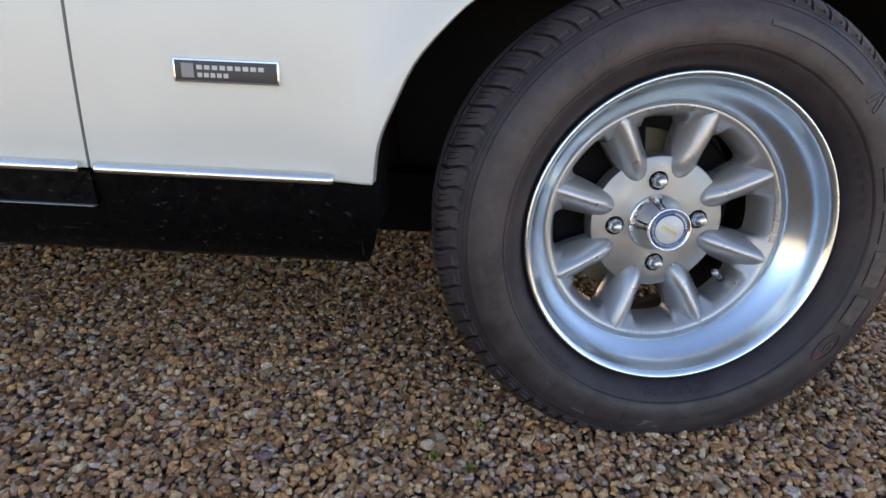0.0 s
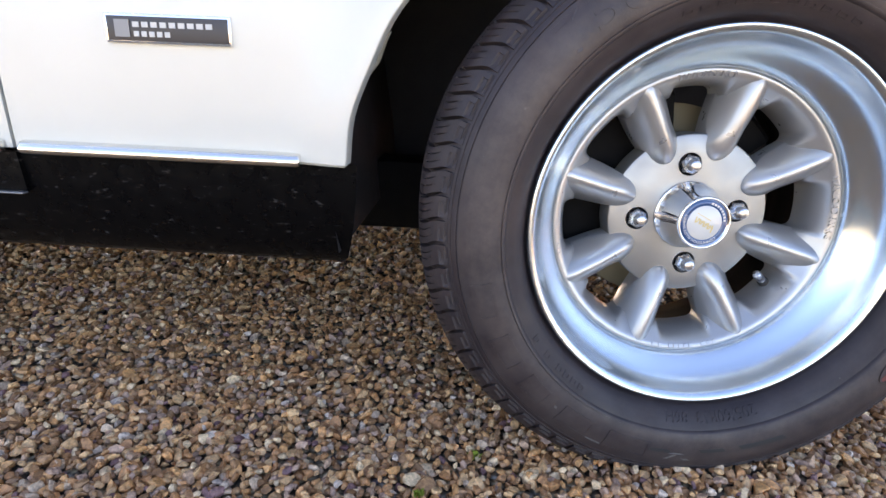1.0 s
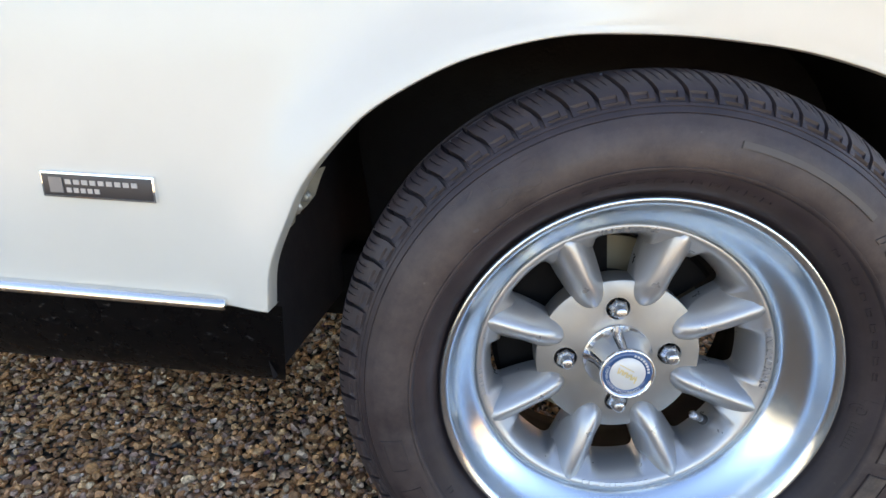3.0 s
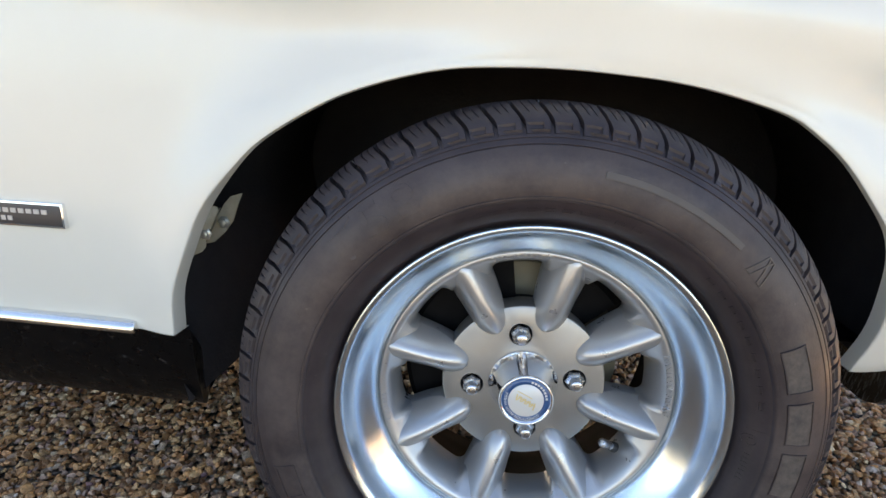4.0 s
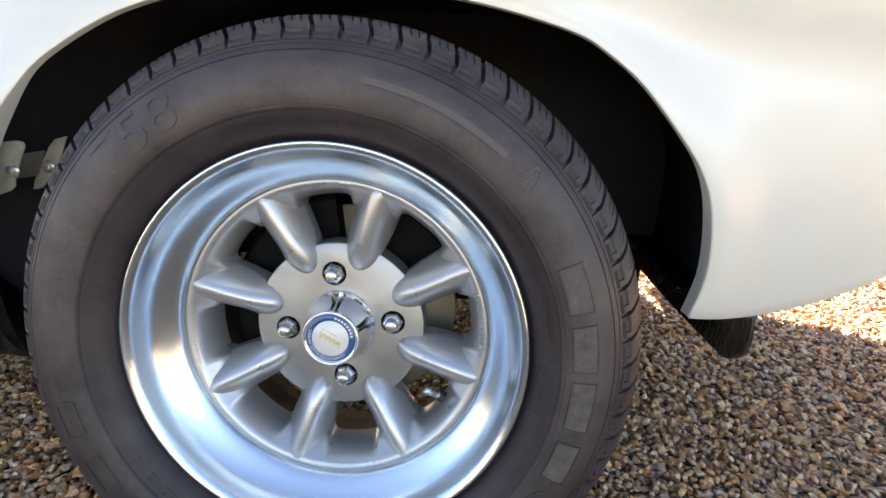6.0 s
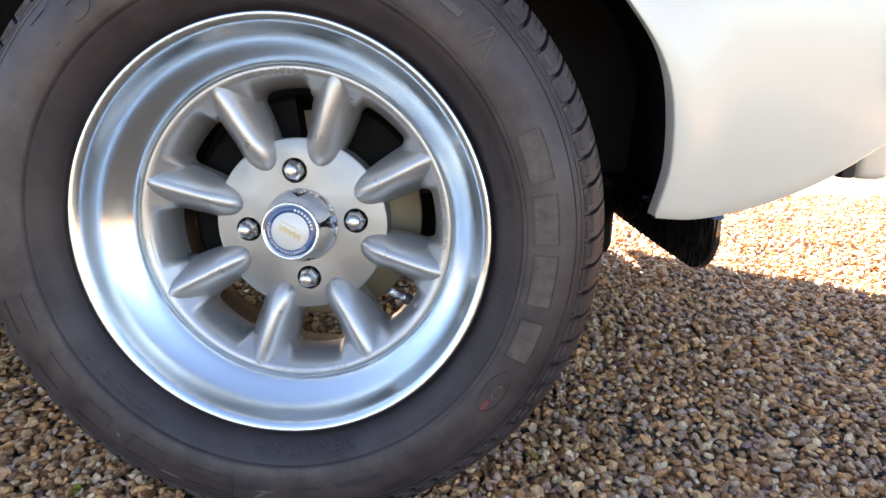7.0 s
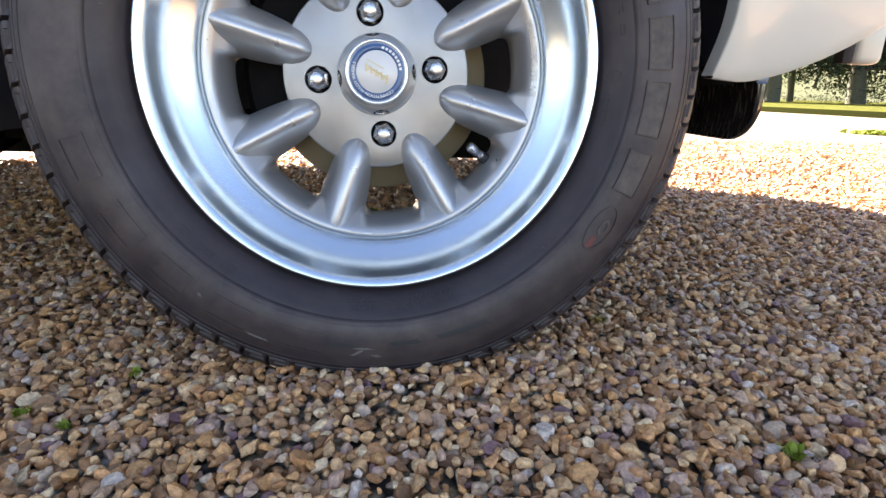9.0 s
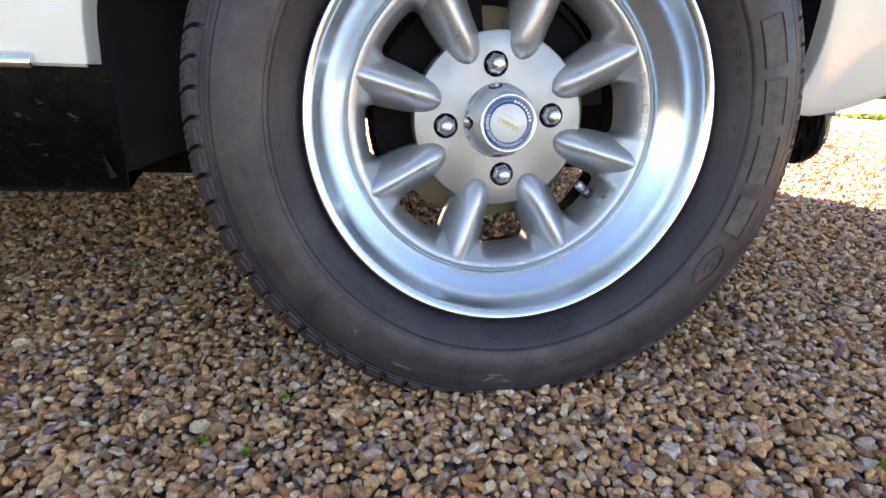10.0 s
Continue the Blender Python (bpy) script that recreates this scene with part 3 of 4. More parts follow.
def sweep(name, line, section, mat):
    """Runs a section of (outwards, up) points along a level line of (x, y) points, outwards being to the right of the way."""
    verts, faces = [], []
    for i, p in enumerate(line):
        q0, q1 = line[max(i - 1, 0)], line[min(i + 1, len(line) - 1)]
        way = (q1 - q0).normalized()
        out = Vector((way.y, -way.x, 0))
        for o, z in section:
            verts.append(p + out * o + Vector((0, 0, z)))
    n = len(section)
    for i in range(len(line) - 1):
        for j in range(n):
            faces.append((i * n + j, i * n + (j + 1) % n, (i + 1) * n + (j + 1) % n, (i + 1) * n + j))
    faces += [tuple(range(n)), tuple((len(line) - 1) * n + j for j in range(n))]
    return sharp(mesh_of(name, verts, faces, mat), 40)


BUMPER = spline([(0.572, 0.104, 0), (0.63, 0.116, 0), (0.70, 0.145, 0), (0.755, 0.23, 0), (0.775, 0.40, 0), (0.785, 0.80, 0), (0.775, 1.20, 0), (0.755, 1.37, 0), (0.70, 1.455, 0), (0.63, 1.484, 0), (0.572, 1.496, 0)], 80)
part("bumper", sweep("bumper", BUMPER, [(0.0, 0.392), (0.012, 0.392), (0.024, 0.400), (0.030, 0.418), (0.031, 0.435), (0.028, 0.455), (0.018, 0.468), (0.0, 0.470)], chrome), car, "slim chrome wrap-round front bumper")

# what hangs below the nose
DAM = spline([(0.427, 0.138, 0), (0.425, 0.20, 0), (0.417, 0.34, 0), (0.410, 0.55, 0), (0.408, 0.80, 0), (0.410, 1.05, 0), (0.417, 1.26, 0), (0.425, 1.40, 0), (0.427, 1.462, 0)], 60)


def dam_mesh():
    """A thin curved blade across the car whose outer corners are rounded off below."""
    verts, faces, rows, curve = [], [], 9, 0.050
    fine = spline([p[:] for p in DAM], 900)
    line = [fine[round(899 * (0.5 - 0.5 * math.cos(math.pi * k / 89)))] for k in range(90)]
    for p in line:
        e = min(p.y - line[0].y, line[-1].y - p.y)
        low = 0.196 + (curve - math.sqrt(max(curve ** 2 - (curve - e) ** 2, 0.0)) if e < curve else 0.0)
        for side in (0.0, 0.007):
            for j in range(rows):
                f = j / (rows - 1)
                z = low + (0.283 - low) * f
                bulge = 0.006 * math.sin(math.pi * min(max((z - 0.19) / 0.09, 0), 1))
                verts.append((p.x + side + bulge, p.y, z))
    n = 2 * rows
    for i in range(len(line) - 1):
        for j in range(rows - 1):
            faces.append((i * n + j, i * n + j + 1, (i + 1) * n + j + 1, (i + 1) * n + j))
            faces.append((i * n + rows + j, i * n + rows + j + 1, (i + 1) * n + rows + j + 1, (i + 1) * n + rows + j))
        faces.append((i * n + rows - 1, i * n + n - 1, (i + 1) * n + n - 1, (i + 1) * n + rows - 1))
        faces.append((i * n, (i + 1) * n, (i + 1) * n + rows, i * n + rows))
    for i in (0, len(line) - 1):
        faces.append(tuple(i * n + j for j in range(rows)) + tuple(i * n + j for j in range(n - 1, rows - 1, -1)))
    return sharp(mesh_of("air_dam", verts, faces, dam_black), 50)


part("air_dam", dam_mesh(), car, "stone-chipped black plastic air dam")


def dam_edge_mesh():
    """The blade's outer rim, turned forwards."""
    rim = [(0.138 + 0.050 * (1 - math.cos(a)), 0.246 - 0.050 * math.sin(a)) for a in [math.pi / 2 * (1 - k / 14) for k in range(15)]] + [(0.138, 0.262), (0.138, 0.270)]
    verts, faces = [], []
    for k, (y, z) in enumerate(rim):
        reach = 0.001 + 0.004 * smooth_step(0, 9, k)
        for dx, dy in ((0.006, 0.0), (0.008, -0.0016), (0.008 + reach, 0.0005), (0.008 + reach, 0.0040), (0.008, 0.0030)):
            verts.append((0.4262 + dx, y + dy, z))
    n = 5
    for k in range(len(rim) - 1):
        faces += [(k * n + q, k * n + (q + 1) % n, (k + 1) * n + (q + 1) % n, (k + 1) * n + q) for q in range(n)]
    faces += [tuple(range(n)), tuple((len(rim) - 1) * n + q for q in range(n))]
    return sharp(mesh_of("dam_edge", verts, faces, dam_gloss), 50)


def dam_glint_mesh():
    """A bent blue piece over the top corner of the blade: reflected sky, given as colour."""
    bend = [(-0.0022, 0.2640), (-0.0030, 0.2680), (-0.0026, 0.2725), (0.0000, 0.2765), (0.0045, 0.2795), (0.0100, 0.2810), (0.0100, 0.2795), (0.0050, 0.2780), (0.0010, 0.2750)]
    verts = [(x, 0.138 + y, z) for x in (0.4265, 0.4275, 0.4382, 0.4392) for y, z in bend]
    n = len(bend)
    faces = [(k * n + q, k * n + (q + 1) % n, (k + 1) * n + (q + 1) % n, (k + 1) * n + q) for k in range(3) for q in range(n)]
    faces += [tuple(range(n)), tuple(3 * n + q for q in range(n))]
    return sharp(mesh_of("dam_clip", verts, faces, clip_blue), 40)


part("dam_edge", dam_edge_mesh(), car, "glossy black turned edge of the air dam")
part("dam_clip", dam_glint_mesh(), car, "blue piece on the air dam corner, painted for the reflected sky")
part("dam_flange", box("dam_flange", (0.36, 0.17, 0.277), (0.44, 1.43, 0.284), black_paint, 0.002), car)
part("nose_underside", box("nose_underside", (0.56, 0.288, 0.3745), (0.745, 1.31, 0.42), iron_black, 0.003), car)
part("lower_panel", box("lower_panel", (0.665, 0.300, 0.298), (0.708, 0.330, 0.3740), white_paint, 0.010, 3), car, "white painted lower nose panel")
part("panel_bracket", box("panel_bracket", (0.648, 0.302, 0.299), (0.6645, 0.322, 0.3740), black_under, 0.003), car)
part("tow_tab", box("tow_tab", (0.560, 0.520, 0.250), (0.660, 0.545, 0.30), bracket_paint, 0.003), car)
part("chassis_rail", box("chassis_rail", (-1.9, 0.28, 0.150), (-0.30, 0.36, 0.26), iron_black, 0.008), car)
part("chassis_rail", box("chassis_rail", (-1.9, 1.24, 0.150), (-0.30, 1.32, 0.26), iron_black, 0.008), car)
part("lower_arm", box("lower_arm", (-0.05, 0.12, 0.170), (0.03, 0.62, 0.205), iron_black, 0.010), car)

# stay between wing and inner panel
def slab(name, outline, thick, mat):
    """An outline of points in space, given a thickness along y with slightly softened rims."""
    n = len(outline)
    verts = [(x, y + d, z) for d in (0.0, thick) for x, y, z in outline]
    faces = [tuple(range(n)), tuple(range(2 * n - 1, n - 1, -1))] + [(k, k + n, (k + 1) % n + n, (k + 1) % n) for k in range(n)]
    bm = bmesh.new()
    bv = [bm.verts.new(v) for v in verts]
    for f in faces:
        bm.faces.new([bv[k] for k in f])
    bmesh.ops.recalc_face_normals(bm, faces=bm.faces[:])
    bmesh.ops.bevel(bm, geom=bm.edges[:], offset=0.0006, segments=1, affect='EDGES', profile=0.5)
    return sharp(from_bm(name, bm, mat), 40)


LUG = [(-0.357, -0.008, 0.426), (-0.343, 0.008, 0.431), (-0.334, 0.017, 0.4325), (-0.3275, 0.018, 0.431), (-0.326, 0.018, 0.427), (-0.330, 0.018, 0.420),
       (-0.3435, 0.018, 0.393), (-0.3445, 0.018, 0.386), (-0.348, 0.016, 0.381), (-0.366, 0.008, 0.3735), (-0.382, -0.008, 0.372), (-0.372, -0.010, 0.400)]
stay = part("wing_stay", slab("wing_stay", LUG, 0.0025, bracket_paint), car, "cream painted steel wing stay with two bolts")
part("stay_link", slab("stay_link", [(-0.338, 0.0195, 0.418), (-0.3525, 0.0665, 0.419), (-0.3665, 0.0665, 0.390), (-0.352, 0.0195, 0.392)], 0.0025, bracket_paint), stay)
part("stay_plate", slab("stay_plate", [(-0.329, 0.0735, 0.435), (-0.3415, 0.0705, 0.4315), (-0.350, 0.0700, 0.4225), (-0.3725, 0.0680, 0.384), (-0.3755, 0.0680, 0.374), (-0.366, 0.0695, 0.376),
                                       (-0.352, 0.0710, 0.389), (-0.342, 0.0720, 0.402), (-0.334, 0.0730, 0.424)], 0.0030, bracket_paint), stay)
bolt_rows = [(0.0001, -0.0055), (0.0045, -0.0055), (0.0052, -0.0045), (0.0052, -0.001), (0.0075, -0.0008), (0.0075, 0.0)]
for x, y, z in ((-0.3420, 0.0172, 0.402), (-0.3515, 0.0698, 0.401)):
    part("bolt", lathe("bolt", bolt_rows, bolt_zinc, 6), stay, "bright hexagon bolt head", pose(x, y, z))


def loft(name, sections, mat):
    """Closed rings of equal length, joined in order."""
    n = len(sections[0])
    verts = [v for s in sections for v in s]
    faces = [(i * n + j, i * n + (j + 1) % n, (i + 1) * n + (j + 1) % n, (i + 1) * n + j) for i in range(len(sections) - 1) for j in range(n)]
    faces += [tuple(range(n)), tuple((len(sections) - 1) * n + j for j in range(n))]
    return sharp(mesh_of(name, verts, faces, mat), 30)


def deck(x, y0, z0, z1, crown):
    ys = spread(y0, WIDE - y0, 9)
    top = [(x, y, z1 + crown * (1 - ((y - WIDE / 2) / (WIDE / 2)) ** 2)) for y in ys]
    return [(x, y0, z0)] + top + [(x, WIDE - y0, z0)]


part("bonnet", loft("bonnet", [deck(0.76, 0.20, 0.66, 0.72, 0.03), deck(0.4, 0.12, 0.70, 0.77, 0.05), deck(-0.2, 0.055, 0.72, 0.80, 0.06), deck(-0.75, 0.045, 0.72, 0.82, 0.06)], white_paint), car)
part("boot_lid", loft("boot_lid", [deck(-2.6, 0.04, 0.70, 0.80, 0.05), deck(-3.32, 0.10, 0.68, 0.76, 0.04)], white_paint), car)
part("tail_panel", box("tail_panel", (-3.33, 0.12, 0.36), (-3.25, 1.48, 0.74), white_paint, 0.03), car)


def cabin(x, y0, z0, y1, z1):
    return [(x, y0, z0), (x, y1, z1), (x, WIDE - y1, z1), (x, WIDE - y0, z0)]


part("cabin_glass", loft("cabin_glass", [cabin(-0.72, 0.10, 0.76, 0.12, 0.80), cabin(-1.25, 0.06, 0.76, 0.24, 1.20), cabin(-1.9, 0.05, 0.76, 0.24, 1.22), cabin(-2.75, 0.08, 0.76, 0.16, 0.82)], glass), car)
part("roof", loft("roof", [deck(-1.22, 0.23, 1.19, 1.215, 0.03), deck(-1.55, 0.22, 1.22, 1.25, 0.035), deck(-2.0, 0.24, 1.20, 1.225, 0.03)], white_paint), car)


# ---- wheel ----
def build_wheel(place):
    dish = [(0.1790, 0.0150), (0.1832, 0.0110), (0.1846, 0.0070), (0.1848, 0.0034), (0.1842, 0.0012), (0.1830, 0.0002), (0.1816, 0.0003), (0.1802, 0.0010), (0.1788, 0.0020), (0.1774, 0.0033),
            (0.1763, 0.0050), (0.1755, 0.0076), (0.1747, 0.0108), (0.1739, 0.0142), (0.1729, 0.0176), (0.1717, 0.0208), (0.1701, 0.0239), (0.1681, 0.0268), (0.1656, 0.0297),
            (0.1627, 0.0327), (0.1596, 0.0356), (0.1562, 0.0387), (0.1525, 0.0424), (0.1511, 0.0446), (0.1502, 0.0474), (0.1494, 0.0510)]
    wheel = part("wheel", lathe("wheel_dish", dish, alloy, 160), car, "eight-spoke alloy wheel with polished deep dish", place)
    # ring inside the dish, barrel behind it
    ring = [(0.1496, 0.0520), (0.1490, 0.0502), (0.1478, 0.0494), (0.1455, 0.0500), (0.1425, 0.0515), (0.1402, 0.0545), (0.1372, 0.0620), (0.1348, 0.0700), (0.1332, 0.0780), (0.1325, 0.0850), (0.1332, 0.1000)]

    def fillet(k, j, r):
        # the openings between the spokes have rounded outer corners
        off, bend = radians(abs((1.125 * k) % 45 - 22.5) - 10.2) * 0.1325, 0.009
        if off > bend:
            return 0.0
        return (bend - math.sqrt(max(bend ** 2 - (bend - max(off, 0.0)) ** 2, 0.0))) * smooth_step(0.1405, 0.1345, r)
    part("inner_ring", lathe("inner_ring", ring, silver, 320, fillet), wheel, "satin silver painted ring")
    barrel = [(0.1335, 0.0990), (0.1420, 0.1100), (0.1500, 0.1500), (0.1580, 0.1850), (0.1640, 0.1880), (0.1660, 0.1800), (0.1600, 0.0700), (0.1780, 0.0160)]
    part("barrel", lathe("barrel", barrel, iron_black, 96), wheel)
    # centre plate with scalloped edge and bolt holes
    part("centre_plate", plate_mesh(), wheel, "brushed silver centre plate")
    spoke = spoke_mesh()
    for k in range(8):
        part("spoke", spoke, wheel, "", pose(0, 0, 0, 0, -(22.5 + 45 * k), 0))
    nut = nut_mesh()
    socket = lathe("bolt_socket", [(0.0117, 0.0740), (0.0117, 0.0900), (0.0001, 0.0901)], black_under, 28)
    for k in range(4):
        a = radians(90 * k)
        at = Matrix.Translation((0.054 * math.cos(a), 0, 0.054 * math.sin(a)))
        part("bolt_socket", socket, wheel, "dark bolt recess", at)
        part("wheel_nut", nut, wheel, "domed chrome wheel nut", at @ pose(0, 0, 0, 0, 17 * k, 0))
    cap = [(0.0001, 0.0350), (0.0236, 0.0350), (0.0241, 0.0343), (0.0248, 0.0335), (0.0256, 0.0332), (0.0264, 0.0335), (0.0270, 0.0346), (0.0273, 0.0366), (0.0274, 0.0395),
           (0.0280, 0.0450), (0.0290, 0.0540), (0.0312, 0.0620), (0.0340, 0.0678), (0.0356, 0.0694), (0.0365, 0.0706), (0.0368, 0.0740)]
    hub = part("hub_cap", lathe("hub_cap", cap, chrome, 96), wheel, "chrome hub cap with a blue and white disc")
    part("tyre", tyre_mesh(), wheel, "dusty black radial tyre with worn shoulder tread")
    part("valve", valve_mesh(), wheel, "metal valve cap on a rubber stem")
    disc = [(0.045, 0.140), (0.1135, 0.140), (0.1145, 0.141), (0.1145, 0.151), (0.1135, 0.152), (0.045, 0.152)]
    part("brake_disc", lathe("brake_disc", disc, disc_metal, 96), wheel, "steel brake disc with the reflected gravel painted on in tan")
    bell = [(0.0001, 0.099), (0.066, 0.099), (0.073, 0.103), (0.075, 0.140)]
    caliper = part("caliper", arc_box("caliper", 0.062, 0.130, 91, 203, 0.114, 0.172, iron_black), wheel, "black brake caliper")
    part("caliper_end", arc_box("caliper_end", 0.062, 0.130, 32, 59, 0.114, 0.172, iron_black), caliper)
    part("disc_bell", lathe("disc_bell", bell, dark_steel, 64), wheel)
    return wheel


def arc_box(name, r0, r1, a0, a1, d0, d1, mat):
    """A block bent round the axle, with softened rims."""
    ring = [(r0, d1), (r0, d0 + 0.006), (r0 + 0.006, d0), (r1 - 0.006, d0), (r1, d0 + 0.006), (r1, d1)]
    n, count = len(ring), 28
    verts, faces = [], []
    for k in range(count):
        a = radians(a0 + (a1 - a0) * k / (count - 1))
        verts += [(r * math.cos(a), d, r * math.sin(a)) for r, d in ring]
    for k in range(count - 1):
        faces += [(k * n + q, k * n + (q + 1) % n, (k + 1) * n + (q + 1) % n, (k + 1) * n + q) for q in range(n)]
    faces += [tuple(range(n)), tuple((count - 1) * n + q for q in range(n))]
    return sharp(mesh_of(name, verts, faces, mat), 40)


def plate_mesh():
    """Flat plate with four through holes for the nuts and a rounded outer edge."""
    bm = bmesh.new()
    face = 0.0722

    def loop(cx, cz, r, n, d=face):
        vs = [bm.verts.new((cx + r * math.cos(2 * math.pi * k / n), d, cz + r * math.sin(2 * math.pi * k / n))) for k in range(n)]
        return vs, [bm.edges.new((vs[k], vs[(k + 1) % n])) for k in range(n)]

    outer, edges = loop(0, 0, 0.0832, 120)
    middle, more = loop(0, 0, 0.0260, 48)
    edges += more
    holes = []
    for k in range(4):
        a = radians(90 * k)
        vs, more = loop(0.054 * math.cos(a), 0.054 * math.sin(a), 0.0124, 32)
        holes.append((vs, 0.054 * math.cos(a), 0.054 * math.sin(a)))
        edges += more
    bmesh.ops.triangle_fill(bm, edges=edges, use_beauty=True)

    def wall(ring, steps, cx=0.0, cz=0.0):
        n = len(ring)
        last = ring
        for r, d in steps:
            nxt = [bm.verts.new((cx + r * math.cos(2 * math.pi * k / n), d, cz + r * math.sin(2 * math.pi * k / n))) for k in range(n)]
            for k in range(n):
                bm.faces.new((last[k], last[(k + 1) % n], nxt[(k + 1) % n], nxt[k]))
            last = nxt
    wall(outer, [(0.0848, 0.0730), (0.0856, 0.0750), (0.0856, 0.1010)])
    for vs, cx, cz in holes:
        wall(vs, [(0.0120, 0.0726), (0.0119, 0.0745), (0.0119, 0.0920)], cx, cz)
    bmesh.ops.recalc_face_normals(bm, faces=bm.faces[:])
    return sharp(from_bm("centre_plate", bm, face_alloy), 35)


def spoke_mesh():
    """One spoke along +x: a rounded nose on the plate that grows into a broad ridge and runs to a point where it meets the ring."""
    rows = [(0.0612, 0.0010, 0.0721), (0.0620, 0.0046, 0.0696), (0.0645, 0.0086, 0.0664), (0.0685, 0.0119, 0.0634), (0.0745, 0.0149, 0.0604), (0.082, 0.0175, 0.0577), (0.091, 0.0195, 0.0554),
            (0.100, 0.0209, 0.0536), (0.109, 0.0220, 0.0522), (0.118, 0.0228, 0.0511), (0.126, 0.0234, 0.0503), (0.133, 0.0238, 0.0498), (0.140, 0.0241, 0.0495), (0.1455, 0.0243, 0.0496), (0.1490, 0.0243, 0.0530)]
    verts, faces, n = [], [], 24
    for r, w, crest in rows:
        out = smooth_step(0.078, 0.100, r)
        base_d = 0.0728 + 0.0100 * out
        power = 2.0 - 0.1 * out
        for k in range(n + 1):
            c = -math.cos(math.pi * k / n)
            verts.append((r, crest + (base_d - crest) * abs(c) ** power, w * c))
        verts.append((r, 0.101, w * 0.97))
        verts.append((r, 0.101, -w * 0.97))
    m = n + 3
    for i in range(len(rows) - 1):
        for j in range(m):
            faces.append((i * m + j, i * m + (j + 1) % m, (i + 1) * m + (j + 1) % m, (i + 1) * m + j))
    faces.append(tuple(range(m)))
    faces.append(tuple((len(rows) - 1) * m + j for j in range(m)))
    return sharp(mesh_of("spoke", verts, faces, silver), 60)


def nut_mesh():
    verts, faces, n = [], [], 24
    rows = [(0.0001, 0.0572, 0), (0.0030, 0.0573, 0), (0.0047, 0.0577, 0), (0.0056, 0.0584, 0), (0.0060, 0.0596, 0), (0.0062, 0.0640, 0), (0.0066, 0.0652, 0), (0.0074, 0.0660, 1), (0.0090, 0.0672, 1),
            (0.0101, 0.0690, 1), (0.0108, 0.0712, 1), (0.0110, 0.090, 1)]
    for k in range(n):
        a = 2 * math.pi * k / n
        hexed = math.cos(math.pi / 6) / math.cos((a % (math.pi / 3)) - math.pi / 6)
        for r, d, h in rows:
            rr = r * (hexed if h else 1.0)
            verts.append((rr * math.cos(a), d, rr * math.sin(a)))
    m = len(rows)
    for k in range(n):
        for j in range(m - 1):
            faces.append((k * m + j, k * m + j + 1, ((k + 1) % n) * m + j + 1, ((k + 1) % n) * m + j))
    return sharp(mesh_of("wheel_nut", verts, faces, nut_metal), 28)


def valve_mesh():
    """Stem that leans out of the ring towards the axle, with its cap."""
    foot, tip = Vector((0.1345, 0.083, 0)), Vector((0.1085, 0.0695, 0))
    way = (tip - foot).normalized()
    side = way.cross(Vector((0, 0, 1))).normalized()
    up = side.cross(way)
    length = (tip - foot).length
    rows = [(0.0, 0.0058, 1), (0.25, 0.0056, 1), (0.36, 0.0048, 1), (0.38, 0.0043, 0), (0.60, 0.0043, 0), (0.62, 0.0047, 0), (0.93, 0.0047, 0), (0.98, 0.0041, 0), (1.0, 0.0028, 0), (1.001, 0.0001, 0)]
    verts, faces, slots, n = [], [], [], 18
    for f, r, _ in rows:
        for k in range(n):
            a = 2 * math.pi * k / n
            p = foot + way * f * length + (side * math.cos(a) + up * math.sin(a)) * r
            verts.append(Matrix.Rotation(radians(42), 3, 'Y') @ p)
    for i in range(len(rows) - 1):
        for k in range(n):
            faces.append((i * n + k, i * n + (k + 1) % n, (i + 1) * n + (k + 1) % n, (i + 1) * n + k))
            slots.append(rows[i][2])
    return mesh_of("valve", verts, faces, [steel, rubber_plain], True, slots)


TYRE = [(0.1780, 0.0160), (0.1805, 0.0130), (0.1838, 0.0105), (0.1862, 0.0075), (0.1882, 0.0035), (0.1905, -0.0020), (0.1945, -0.0070), (0.1990, -0.0108), (0.2040, -0.0139), (0.2078, -0.0156), (0.2084, -0.0172), (0.2098, -0.0188), (0.2114, -0.0192), (0.2120, -0.0180),
        (0.2134, -0.0187), (0.2180, -0.0198), (0.2230, -0.0205), (0.2280, -0.0207), (0.2330, -0.0202), (0.2380, -0.0192), (0.2430, -0.0178), (0.2480, -0.0159), (0.2518, -0.0141), (0.2524, -0.0129), (0.2530, -0.0134),
        (0.2568, -0.0111), (0.2573, -0.0101), (0.2580, -0.0104), (0.2600, -0.0090)]
# shoulder: panels, then blocks parted by curved grooves
SHOULDER = [(0.2604, -0.0083), (0.2607, -0.0086), (0.2611, -0.0083), (0.2634, -0.0067), (0.2637, -0.0065), (0.2660, -0.0050), (0.2664, -0.0047), (0.2688, -0.0028), (0.2692, -0.0024), (0.2710, -0.0006), (0.2730, 0.0018), (0.2752, 0.0046), (0.2774, 0.0078),
            (0.2795, 0.0112), (0.2815, 0.0150), (0.2832, 0.0190), (0.2846, 0.0232), (0.2856, 0.0276), (0.2864, 0.0320), (0.2870, 0.0362)]
CROWN = [(0.2800, 0.0370), (0.2800, 0.0440), (0.2870, 0.0448), (0.2878, 0.0600), (0.2880, 0.0690), (0.2810, 0.0700), (0.2810, 0.0790), (0.2880, 0.0800), (0.2880, 0.0980), (0.2810, 0.0990), (0.2810, 0.1080),
         (0.2878, 0.1090), (0.2868, 0.1300), (0.2800, 0.1310), (0.2858, 0.1400), (0.2815, 0.1620), (0.2715, 0.1760), (0.2500, 0.1900), (0.2200, 0.1960), (0.1850, 0.1800), (0.1700, 0.1750)]


